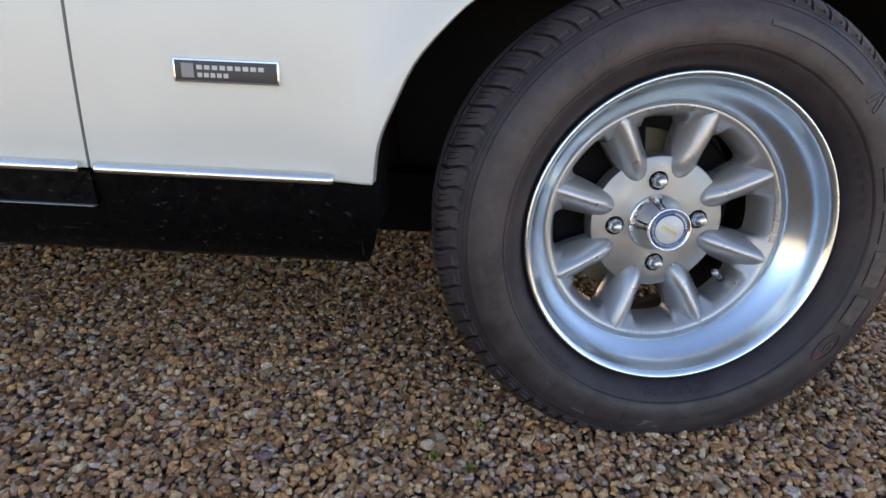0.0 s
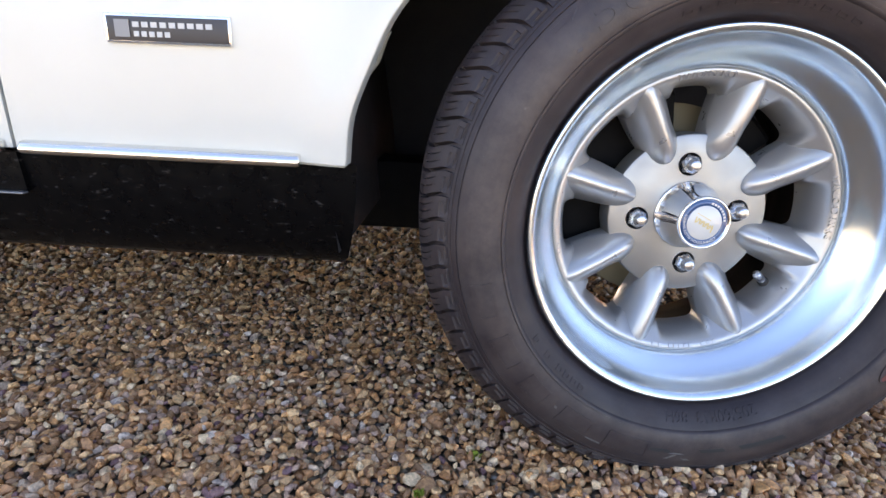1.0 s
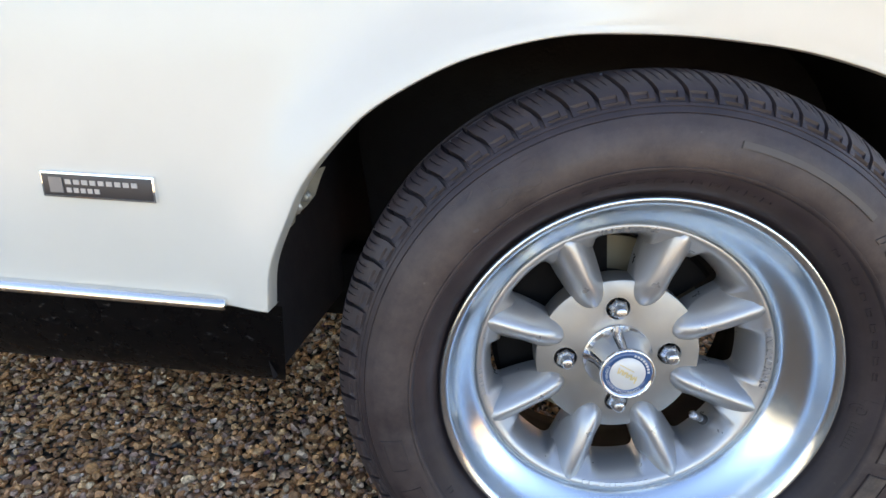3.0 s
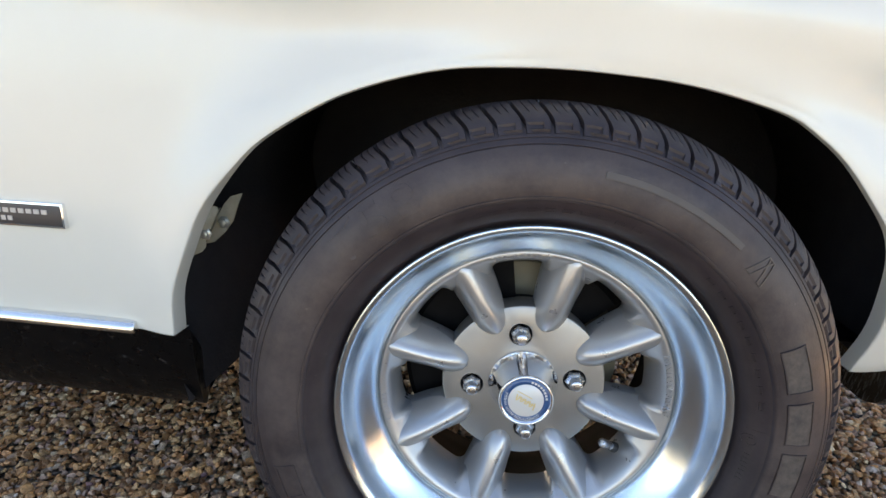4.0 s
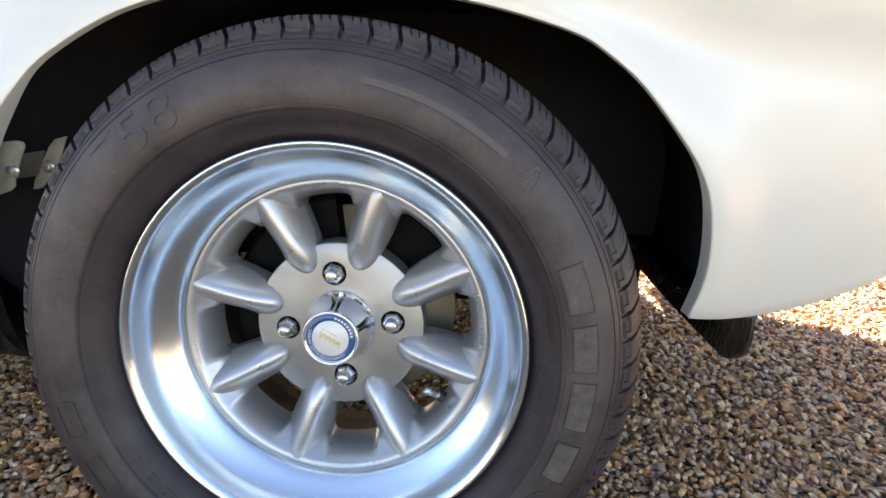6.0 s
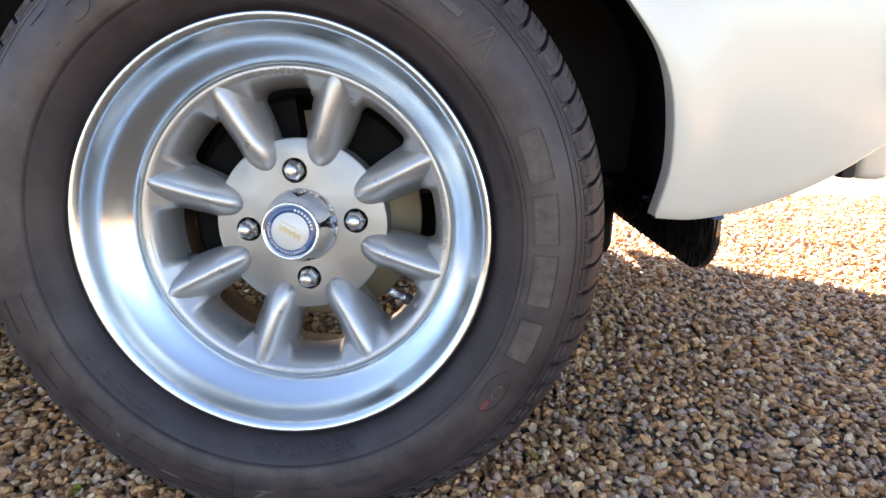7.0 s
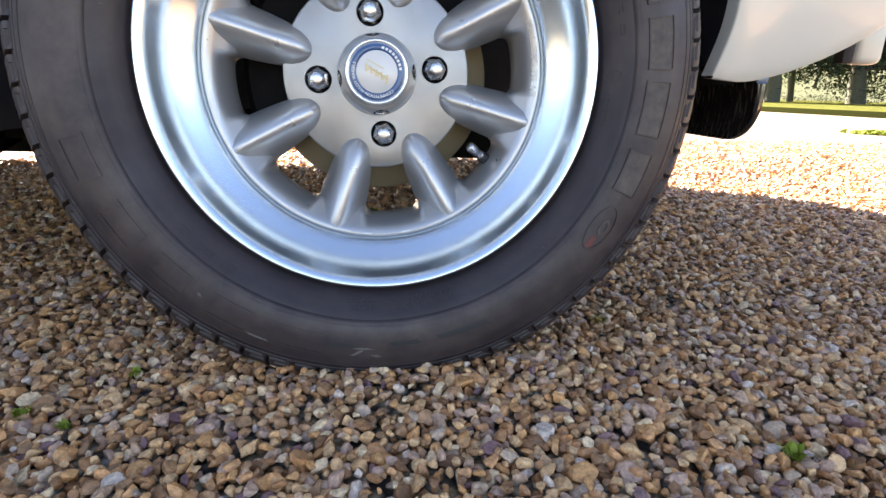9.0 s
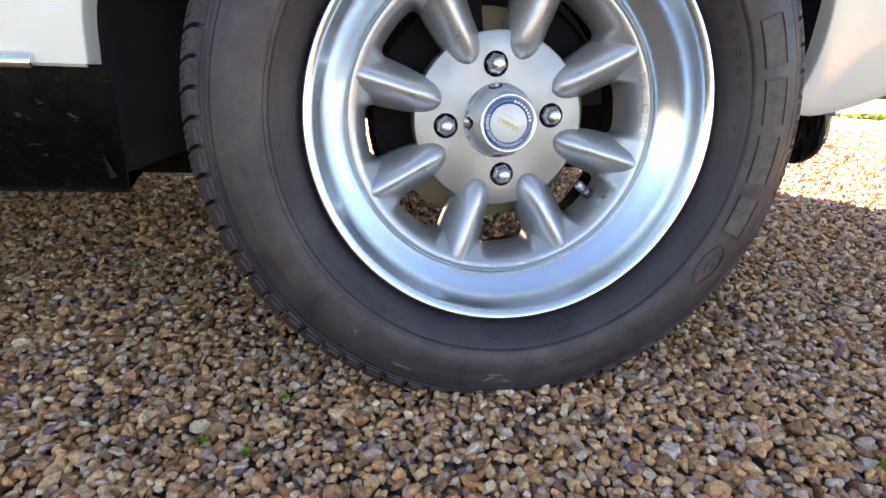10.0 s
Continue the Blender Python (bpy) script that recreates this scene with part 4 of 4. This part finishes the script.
def tyre_mesh():
    blocks = 73
    # places within one block: main groove, then two fine cuts
    cuts = [(0.0, 0), (0.02, 1), (0.145, 1), (0.165, 0), (0.26, 0), (0.385, 0), (0.40, 2), (0.425, 2), (0.44, 0), (0.56, 0), (0.675, 0), (0.69, 2), (0.715, 2), (0.73, 0), (0.87, 0)]
    rows = TYRE + SHOULDER + CROWN
    first, last = len(TYRE), len(TYRE) + len(SHOULDER)
    verts, faces = [], []
    for b in range(blocks):
        wide = 1.0 + 0.05 * math.sin(b * 2.4)
        for f, kind in cuts:
            for j, (r, d) in enumerate(rows):
                lean = 0.42 * smooth_step(0.268, 0.290, r) if j < last else 0.42
                a = 2 * math.pi * (b + f * (wide if j >= first else 1.0) + lean) / blocks
                low = 0.0
                if kind == 1 and first <= j < last:
                    low = 0.0022 if r < 0.2660 else min(0.0026 + (r - 0.2660) * 0.30, 0.0070)
                elif first < j < last and (0.2610 < r < 0.2635 and 0.15 < f < 0.80 or 0.2659 < r < 0.2689 and 0.39 < f < 0.9):
                    low = 0.0019                           # slots along the foot of each block
                elif kind == 1 and last <= j < last + 4:
                    low = 0.0055 if r > 0.2850 else 0.0
                elif kind == 2 and 0.2760 < r and first <= j < last:
                    low = min((r - 0.2760) * 0.3, 0.0022)
                elif kind == 0 and 0.2760 < r and first <= j < last:
                    low = 0.0005 * noise.noise((b * 3.1 + f * 9, r * 900, 2.0))
                verts.append(((r - low) * math.cos(a), d + low * 0.4, (r - low) * math.sin(a)))
    n, m = blocks * len(cuts), len(rows)
    for k in range(n):
        k2 = (k + 1) % n
        faces += [(k * m + j, k * m + j + 1, k2 * m + j + 1, k2 * m + j) for j in range(m - 1)]
    return sharp(mesh_of("tyre", verts, faces, rubber), 35)


WHEEL = pose(0.005, -0.0462, 0.2632, 0, 0, 4.7) @ pose(0, 0, 0, -2.0) @ pose(0, 0, 0, 0, -6.0)
wheel = build_wheel(WHEEL)


# ---- writing and shapes on wheel and tyre ----
def text_points(words, size):
    """Outline faces of a line of words in the built-in font, centred, lying in the x-y plane."""
    data = bpy.data.curves.new("letters", 'FONT')
    data.body, data.size, data.align_x, data.resolution_u = words, size, 'CENTER', 5
    data.extrude = 0.0
    ob = bpy.data.objects.new("letters", data)
    scene.collection.objects.link(ob)
    graph = bpy.context.evaluated_depsgraph_get()
    me = ob.evaluated_get(graph).to_mesh()
    verts = [v.co.copy() for v in me.vertices]
    faces = [tuple(p.vertices) for p in me.polygons]
    ob.evaluated_get(graph).to_mesh_clear()
    bpy.data.objects.remove(ob)
    bpy.data.curves.remove(data)
    return verts, faces


def raised(verts, faces, lower):
    """Closes flat faces into a shallow relief: lower(v) gives each vertex's place on the ground."""
    out = [tuple(v) for v in verts] + [tuple(lower(v)) for v in verts]
    n = len(verts)
    count = {}
    for f in faces:
        for a, b in zip(f, f[1:] + f[:1]):
            count[(a, b)] = True
    walls = [(b, a, a + n, b + n) for a, b in count if (b, a) not in count]
    return out, list(faces) + walls


def arc_text(name, words, size, radius, middle, depth, lift, mat, parent, squeeze=1.0, label=""):
    """Raised words on a circle about the wheel's axle, tops outwards. depth(r) is the surface, middle the angle in degrees."""
    verts, faces = text_points(words, size)
    bent, low = [], []
    for v in verts:
        r = radius + v.y
        a = radians(middle) - v.x * squeeze / radius
        bent.append((r * math.cos(a), depth(r) - lift, r * math.sin(a)))
    out, all_faces = raised(bent, faces, lambda p: (p[0], p[1] + lift + 0.0006, p[2]))
    return part(name, mesh_of(name, out, all_faces, mat, False), parent, label)


def tyre_depth(r):
    for (r0, d0), (r1, d1) in zip(TYRE + SHOULDER, (TYRE + SHOULDER)[1:]):
        if r0 <= r <= r1:
            return d0 + (d1 - d0) * (r - r0) / (r1 - r0)
    return -0.02


def arc_block(name, r0, r1, a0, a1, lift, mat, parent, depth=None, border=0.0, skew=0.0):
    """A raised patch of sidewall between two radii and two angles; with a border, only its raised outline."""
    depth = depth or tyre_depth
    cols, rows = max(int(abs(a1 - a0) / 1.0), 2) + 1, 5

    def grid(ra, rb, aa, ab):
        v, f = [], []
        for i in range(cols):
            for j in range(rows):
                r = ra + (rb - ra) * j / (rows - 1)
                a = radians(aa + (ab - aa) * i / (cols - 1) + skew * (r - r0) / (r1 - r0))
                v.append((r * math.cos(a), depth(r) - lift, r * math.sin(a)))
        for i in range(cols - 1):
            for j in range(rows - 1):
                f.append((i * rows + j, i * rows + j + 1, (i + 1) * rows + j + 1, (i + 1) * rows + j))
        return v, f
    pieces = [(r0, r1, a0, a1)]
    if border:
        s = math.copysign(math.degrees(border / ((r0 + r1) / 2)), a1 - a0)
        pieces = [(r0, r0 + border, a0, a1), (r1 - border, r1, a0, a1), (r0 + border, r1 - border, a0, a0 + s), (r0 + border, r1 - border, a1 - s, a1)]
    verts, faces = [], []
    for piece in pieces:
        v, f = grid(*piece)
        v2, f2 = raised(v, f, lambda p: (p[0], p[1] + lift + 0.0006, p[2]))
        base_n = len(verts)
        verts += v2
        faces += [tuple(q + base_n for q in g) for g in f2]
    return part(name, mesh_of(name, verts, faces, mat, False), parent)


TILT = 6.0                                     # the wheel's own roll: world angle minus this
tyre = [c for c in wheel.children if c.name.startswith("tyre")][0]
hub_cap = [c for c in wheel.children if c.name.startswith("hub_cap")][0]
inner = [c for c in wheel.children if c.name.startswith("inner_ring")][0]


def ring_depth(r):
    return 0.0500 + (0.1455 - r) * 0.5 if r < 0.1455 else 0.0497


arc_text("raised_lettering", "PERFORMANCE", 0.0078, 0.1413, 95.5 - TILT, ring_depth, 0.0014, silver, wheel, 1.05)
arc_text("raised_lettering", "MAX.LOAD 300 KG", 0.0078, 0.1413, 6.5 - TILT, ring_depth, 0.0014, silver, wheel, 1.0)
for k in range(7):
    arc_block("bar", 0.1426, 0.1472, -169 - TILT - 1.9 * k + 5, -169 - TILT - 1.9 * k + 6.2, 0.0010, silver, wheel, ring_depth)
for a in (-100, -97, -92.5, -90.2, -87.9, -85.6, -83.3, -78, -75.5, -73):
    arc_block("bar", 0.1426, 0.1472, a - TILT, a + 1.3 - TILT, 0.0010, silver, wheel, ring_depth)
arc_text("tyre_size", "205/60R13  86H", 0.0125, 0.1925, -84 - TILT, tyre_depth, 0.0009, rubber, tyre, 1.12)
arc_text("tyre_code", "758", 0.0430, 0.2195, 127.5 - TILT, tyre_depth, 0.0006, rubber, tyre, 1.25)
# maker's mark as plain raised blocks with a fine rim
for a0, a1 in ((24.3, 14.0), (11.2, 1.2), (-1.2, -12.2), (-15.6, -24.9)):
    arc_block("block", 0.2180, 0.2385, a0 - TILT, a1 - TILT, 0.0006, rubber_mark, tyre)
    arc_block("block_rim", 0.2176, 0.2389, a0 + 0.1 - TILT, a1 - 0.1 - TILT, 0.0016, rubber, tyre, None, 0.0010)


def oval_ring(name, r0, a0, grow, wide, lift, mat, parent):
    """A raised oval line on the sidewall about a radius and an angle."""
    verts, faces, n = [], [], 48
    for k in range(n):
        c, q = math.cos(2 * math.pi * k / n), math.sin(2 * math.pi * k / n)
        for g, up in ((grow, -0.0006), (grow, lift), (grow * (1 - wide), lift), (grow * (1 - wide), -0.0006)):
            r, a = r0 + 0.0102 * g * c, radians(a0 + 5.5 * g * q)
            verts.append((r * math.cos(a), tyre_depth(r) - up, r * math.sin(a)))
    for k in range(n):
        k2 = (k + 1) % n
        faces += [(4 * k + j, 4 * k + j + 1, 4 * k2 + j + 1, 4 * k2 + j) for j in range(3)]
    return part(name, mesh_of(name, verts, faces, mat, False), parent)


oval_ring("oval_mark", 0.2285, -33.6 - TILT, 1.0, 0.09, 0.0010, rubber, tyre)
oval_ring("oval_mark", 0.2300, -33.2 - TILT, 0.34, 0.3, 0.0009, rubber_mark, tyre)
arc_block("emblem", 0.2250, 0.2460, 45.6 - TILT, 44.0 - TILT, 0.0010, rubber_mark, tyre, None, 0.0012, -1.6)
arc_block("emblem", 0.2250, 0.2460, 41.9 - TILT, 40.4 - TILT, 0.0010, rubber_mark, tyre, None, 0.0012, 1.8)
arc_block("red_mark", 0.2262, 0.2312, -36.0 - TILT, -38.6 - TILT, 0.0003, red_mark, tyre)
# scuffs near the ground: dark smooth patches and a pale smear
for r0, r1, a0, a1 in ((0.2285, 0.2325, -95.8, -101.4), (0.2268, 0.2312, -81.6, -88.0), (0.2262, 0.2318, -66.0, -77.6)):
    arc_block("scuff", r0, r1, a0 - TILT, a1 - TILT, 0.0003, rubber_plain, tyre, None, 0.0, 0.8)
for r0, r1, a0, a1, sk in ((0.2322, 0.2338, -92.6, -96.2, 1.2), (0.2348, 0.2408, -93.4, -94.3, -2.0), (0.2395, 0.2418, -90.6, -92.0, 1.0), (0.2415, 0.2432, -113.5, -117.6, 0.6), (0.2300, 0.2325, -128.8, -129.6, 0.4)):
    arc_block("smear", r0, r1, a0 - TILT, a1 - TILT, 0.00025, chalk, tyre, None, 0.0, sk)
# raised band over the crown and plain blocks on the other side
arc_block("raised_band", 0.2318, 0.2372, 80 - TILT, 49.3 - TILT, 0.0011, rubber_band, tyre)
for a0, a1 in ((-101, -113), (-117.5, -127), (-132, -140), (-144, -153), (-158, -167)):
    arc_block("block", 0.2225, 0.2440, a0 - TILT, a1 - TILT, 0.0008, rubber, tyre, None, 0.0030)
for a in (-148, -142, -136.5, -133.5, -130.5, -127.5):
    arc_block("bar", 0.1985, 0.2045, a - TILT, a + 2.0 - TILT, 0.0007, rubber, tyre, None, 0.0015)
for k in range(11):
    arc_block("bar", 0.1975, 0.2015, 112 - 4.2 * k - TILT, 112 - 4.2 * k - 2.6 - TILT, 0.0007, rubber, tyre, None, 0.0012)
for k in range(9):
    arc_block("bar", 0.1985, 0.2020, 48 - 4.6 * k - TILT, 48 - 4.6 * k - 2.4 - TILT, 0.0007, rubber, tyre, None, 0.0010)

arc_text("approval_ring", "O", 0.0150, 0.1902, -0.2 - TILT, tyre_depth, 0.0007, rubber, tyre, 1.0)
arc_block("bar", 0.1938, 0.1970, 0.5 - TILT, -0.9 - TILT, 0.0007, rubber, tyre)
for k in range(7):
    arc_block("bar", 0.1935, 0.1975, -4.2 - 1.25 * k - TILT, -5.0 - 1.25 * k - TILT, 0.0007, rubber, tyre)
arc_block("mould_seam", 0.1880, 0.2060, 3.0 - TILT, 2.8 - TILT, 0.0004, rubber, tyre)
# disc of the hub cap: blue ring, white middle, gold bars for the script
part("blue_ring", lathe("blue_ring", [(0.0170, 0.0350), (0.0171, 0.0345), (0.0234, 0.0345), (0.0236, 0.0351)], cap_blue, 72), hub_cap)
part("white_disc", lathe("white_disc", [(0.0001, 0.0342), (0.0174, 0.0342), (0.0177, 0.0345), (0.0177, 0.0351)], cap_white, 72), hub_cap)
arc_text("cap_lettering", "COMPETITION ALLOY WHEELS", 0.0039, 0.0190, -125 - TILT, lambda r: 0.0345, 0.0002, cap_white, hub_cap, 0.95)
for k in range(8):
    arc_block("bar", 0.0194, 0.0216, 78 - 9.5 * k - TILT, 78 - 9.5 * k - 6 - TILT, 0.0002, cap_white, hub_cap, lambda r: 0.0345)
for x, z, w, h, turn in ((-0.0005, 0.0058, 0.0150, 0.0007, -33), (-0.0078, 0.0040, 0.0060, 0.0012, 75), (-0.0060, 0.0032, 0.0046, 0.0010, 55), (-0.0042, 0.0018, 0.0050, 0.0012, 75), (-0.0024, 0.0008, 0.0042, 0.0010, 52),
                         (-0.0006, -0.0006, 0.0052, 0.0012, 75), (0.0013, -0.0018, 0.0042, 0.0010, 52), (0.0032, -0.0030, 0.0056, 0.0012, 78), (0.0050, -0.0044, 0.0042, 0.0010, 55), (0.0068, -0.0062, 0.0070, 0.0011, 72), (0.0012, -0.0012, 0.0170, 0.0010, -36)):
    me = box("script_bar", (-w * 0.56, -0.0002, -h * 0.56), (w * 0.56, 0.0003, h * 0.56), cap_gold)
    part("script_bar", me, hub_cap, "", pose(x * 1.12, 0.0340, z * 1.12, 0, -turn, 0))

# ---- the other three wheels ----
plain_tyre = lathe("tyre", TYRE + SHOULDER + CROWN, rubber, 120)


def copy_wheel(place):
    twin = part("wheel", wheel.data, car, wheel["label"], place)
    for c in wheel.children:
        part(c.name.split(".")[0], plain_tyre if c == tyre else c.data, twin, "", c.matrix_basis.copy())


copy_wheel(pose(0.0, WIDE + 0.046, 0.2632, 0, 0, 180))
copy_wheel(pose(AXLE, -0.0462, 0.2632, 0, 31, 0))
copy_wheel(pose(AXLE, WIDE + 0.046, 0.2632, 0, -47, 180))


# ---- lawn, trees and woods ----
LAWN_EDGE = [(-70, 190), (-22, 100), (-6, 64), (1.5, 38), (4.0, 22), (5.5, 14), (6.3, 9.6), (6.9, 6.5), (8.2, 2.0), (11.5, -6), (18, -20)]


def build_lawn():
    line = spline([(x, y, 0) for x, y in LAWN_EDGE], 180)
    rng = random.Random(4)
    verts, faces, slots = [], [], []
    rings = [(0.0, -0.02), (-0.02, 0.085), (0.03, 0.118), (0.5, 0.120), (2.0, 0.10), (8.0, 0.08), (26.0, 0.10), (34.0, 2.2), (52.0, 9.0), (75.0, 17.0), (120.0, 26.0), (420.0, 40.0)]
    for i, p in enumerate(line):
        q0, q1 = line[max(i - 1, 0)], line[min(i + 1, len(line) - 1)]
        way = (q1 - q0).normalized()
        out = Vector((-way.y, way.x, 0))
        wob = rng.uniform(-0.03, 0.03)
        for d, z in rings:
            verts.append((p.x + out.x * (d + wob), p.y + out.y * (d + wob), z + (rng.uniform(-0.012, 0.012) if 0 < d < 1 else 0)))
    n = len(rings)
    for i in range(len(line) - 1):
        for j in range(n - 1):
            faces.append((i * n + j, i * n + j + 1, (i + 1) * n + j + 1, (i + 1) * n + j))
            slots.append(1 if j == 0 else 2 if j >= 6 else 0)
    return tagged(new("lawn", sharp(mesh_of("lawn", verts, faces, [grass_mat, soil_mat, hill_mat], True, slots), 25)), "mown sunlit lawn with a cut soil edge", "lawn", kind="structure")


build_lawn()


def tube(verts, faces, a, b, ra, rb, n=8):
    way = (b - a).normalized()
    side = way.orthogonal().normalized()
    up = way.cross(side)
    base_n = len(verts)
    for p, r in ((a, ra), (b, rb)):
        for k in range(n):
            t = 2 * math.pi * k / n
            verts.append(p + (side * math.cos(t) + up * math.sin(t)) * r)
    for k in range(n):
        faces.append((base_n + k, base_n + (k + 1) % n, base_n + n + (k + 1) % n, base_n + n + k))


def leaf_cloud(rng, centre, spread_xyz, count, size):
    """Many small crossed leaf sprays round a point: points and triangles."""
    c = np.array(centre) + rng.normal(size=(count, 3)) * np.array(spread_xyz)
    d = rng.normal(size=(count, 3))
    d /= np.linalg.norm(d, axis=1)[:, None]
    e = np.cross(d, rng.normal(size=(count, 3)))
    e /= np.linalg.norm(e, axis=1)[:, None]
    s = size * rng.uniform(0.5, 1.4, (count, 1))
    v = np.stack([c - d * s, c + e * s * 0.45, c + d * s, c - e * s * 0.45], 1)
    idx = np.arange(count)[:, None] * 4
    f = np.concatenate([idx + np.array([0, 1, 2]), idx + np.array([0, 2, 3])])
    return v.reshape(-1, 3), f


def build_tree(name, x, y, height, girth, seed, leaves, label, first=0.22, lean=0.0, wide=0.34):
    rng = np.random.default_rng(seed)
    tree = tagged(new(name), label, "tree")
    tree.location = (x, y, 0.15)
    verts, faces, tips = [], [], []
    p, r = Vector((0, 0, -0.3)), girth
    steps = 9
    for k in range(steps):
        q = p + Vector((rng.normal(0, 0.035) + lean * height / steps, rng.normal(0, 0.035), height / steps))
        tube(verts, faces, p, q, r, r * 0.86, 10)
        p, r = q, r * 0.86
        if k / steps >= first:
            for _ in range(5):
                a = rng.uniform(0, 2 * math.pi)
                reach = height * wide * (1 - 0.6 * k / steps) * rng.uniform(0.6, 1.1)
                mid = p + Vector((math.cos(a) * reach * 0.5, math.sin(a) * reach * 0.5, rng.uniform(0.0, 0.5)))
                end = p + Vector((math.cos(a) * reach, math.sin(a) * reach, rng.uniform(-1.1, 0.3)))
                tube(verts, faces, p, mid, r * 0.34, r * 0.2, 6)
                tube(verts, faces, mid, end, r * 0.2, r * 0.05, 5)
                tips += [mid, end, mid.lerp(end, 0.5)]
    part("trunk", mesh_of("trunk", verts, faces, bark), tree, "grey-brown trunk with spreading limbs")
    each = max(leaves // len(tips), 8)
    pieces = [leaf_cloud(rng, t[:], (0.42, 0.42, 0.17), each, 0.06) for t in tips]
    part("crown", stuff_mesh("crown", pieces, leaf_mat, False), tree, "dark evergreen foliage in drooping clumps")
    return tree


build_tree("cedar_tree", 12.5, 18.9, 6.5, 0.27, 3, 60000, "dark evergreen tree with low drooping limbs on the lawn", 0.12, -0.17, 0.50)
build_tree("cedar_tree", 16.2, 19.6, 6.5, 0.34, 8, 60000, "dark evergreen tree with a thick trunk on the lawn", 0.10, -0.10, 0.55)
build_tree("cedar_tree", 11.0, 23.5, 6.0, 0.16, 12, 24000, "slender evergreen tree at the lawn's far side", 0.25, -0.14, 0.40)
build_tree("cedar_tree", 22.5, 16.0, 7.0, 0.30, 17, 24000, "slender evergreen tree at the lawn's far side", 0.15, 0.0, 0.45)


def build_woods():
    rng = np.random.default_rng(21)
    pieces = []
    for k in range(130):
        a = 2 * math.pi * (k + rng.uniform(-0.5, 0.5)) / 130
        d = rng.uniform(46, 75)
        h = rng.uniform(2.0, 6.5) * (1.0 if math.sin(a) > -0.1 else 0.35)
        pieces.append(leaf_cloud(rng, (d * math.cos(a), d * math.sin(a), h * 0.5), (2.2, 2.2, h * 0.33), 420, 0.12))
    # scrub along the far side of the lawn
    line = spline([(x, y, 0) for x, y in LAWN_EDGE], 150)
    for p in line[55:140]:
        for row in (9.0, 13.0):
            c = (p.x + row * rng.uniform(0.75, 1.1), p.y + row * rng.uniform(0.3, 0.6), 0.25)
            pieces.append(leaf_cloud(rng, c, (0.75, 0.75, 0.14), 150, 0.035))
    return tagged(new("far_woods", stuff_mesh("far_woods", pieces, wood_mat, False)), "distant belt of bare and green woods", "woods", kind="stuff")


build_woods()


def build_thin_trees():
    """Slim bare trees on the slope beyond the lawn."""
    rng = np.random.default_rng(33)
    verts, faces = [], []
    for k in range(30):
        a = radians(rng.choice((24, 30, 33, 39, 43, 50)) + rng.normal(0, 1.6))
        d = rng.uniform(27, 44)
        p = Vector((d * math.sin(a), d * math.cos(a), 0.1 + max(d - 33, 0) * 0.22))
        r, lean = rng.uniform(0.03, 0.16), rng.uniform(-0.28, 0.12)
        for q in range(6):
            nxt = p + Vector((lean * 1.1 + rng.normal(0, 0.08), rng.normal(0, 0.08), 1.1))
            tube(verts, faces, p, nxt, r, r * 0.86, 6)
            for _ in range(4):
                b = rng.uniform(0, 2 * math.pi)
                end = nxt + Vector((math.cos(b) * rng.uniform(0.6, 1.5), math.sin(b), rng.uniform(0.2, 1.1)))
                tube(verts, faces, nxt, end, r * 0.35, r * 0.08, 4)
                for _ in range(2):
                    twig = end.lerp(nxt, rng.uniform(0.1, 0.6))
                    tube(verts, faces, twig, twig + Vector((rng.normal(0, 0.35), rng.normal(0, 0.35), rng.uniform(0.1, 0.6))), r * 0.12, r * 0.04, 3)
            p, r = nxt, r * 0.86
    return tagged(new("bare_trees", mesh_of("bare_trees", verts, faces, bark)), "slim bare trees along the wooded slope", "woods", kind="stuff")


build_thin_trees()


def build_moss():
    rng = np.random.default_rng(9)
    pieces = [leaf_cloud(rng, (3.55 + dx, 3.60 + dy, 0.006), (0.10, 0.06, 0.006), 500, 0.016) for dx, dy in ((0, 0), (0.18, 0.05), (0.34, 0.02), (0.5, 0.09), (0.27, -0.05))]
    return tagged(new("moss_patch", stuff_mesh("moss_patch", pieces, weed_mat, False)), "yellow-green patch of moss on the gravel", "moss", kind="stuff")


build_moss()

# ---- weeds between the pebbles ----
def build_weed(x, y, size, seed):
    rng = np.random.default_rng(seed)
    verts, faces = [], []
    for k in range(26):
        a = rng.uniform(0, 2 * math.pi)
        lean = rng.uniform(0.2, 1.1)
        h = size * rng.uniform(0.5, 1.0)
        r0 = size * 0.5 * rng.uniform(0, 1)
        foot = Vector((r0 * math.cos(a * 3.1), r0 * math.sin(a * 3.1), -0.003))
        way = Vector((math.cos(a) * lean, math.sin(a) * lean, 1)).normalized()
        side = Vector((-math.sin(a), math.cos(a), 0))
        mid, tip = foot + way * h * 0.55, foot + way * h + Vector((0, 0, -h * 0.15))
        n = len(verts)
        w = h * 0.2
        verts += [foot - side * w * 0.4, foot + side * w * 0.4, mid + side * w, mid - side * w, tip]
        faces += [(n, n + 1, n + 2, n + 3), (n + 3, n + 2, n + 4)]
    ob = new("weed", mesh_of("weed", verts, faces, weed_mat))
    ob.location = (x, y, 0.0)
    return tagged(ob, "tiny green weed sprouting from the gravel", "weed", "weeds in the gravel")


for k, (x, y, size) in enumerate(((0.316, -0.176, 0.017), (-0.214, -0.062, 0.010), (-0.268, -0.125, 0.011), (-0.225, -0.140, 0.008), (0.245, 0.055, 0.012), (0.205, -0.06, 0.008), (-0.06, 0.62, 0.012))):
    build_weed(x, y, size, 40 + k)
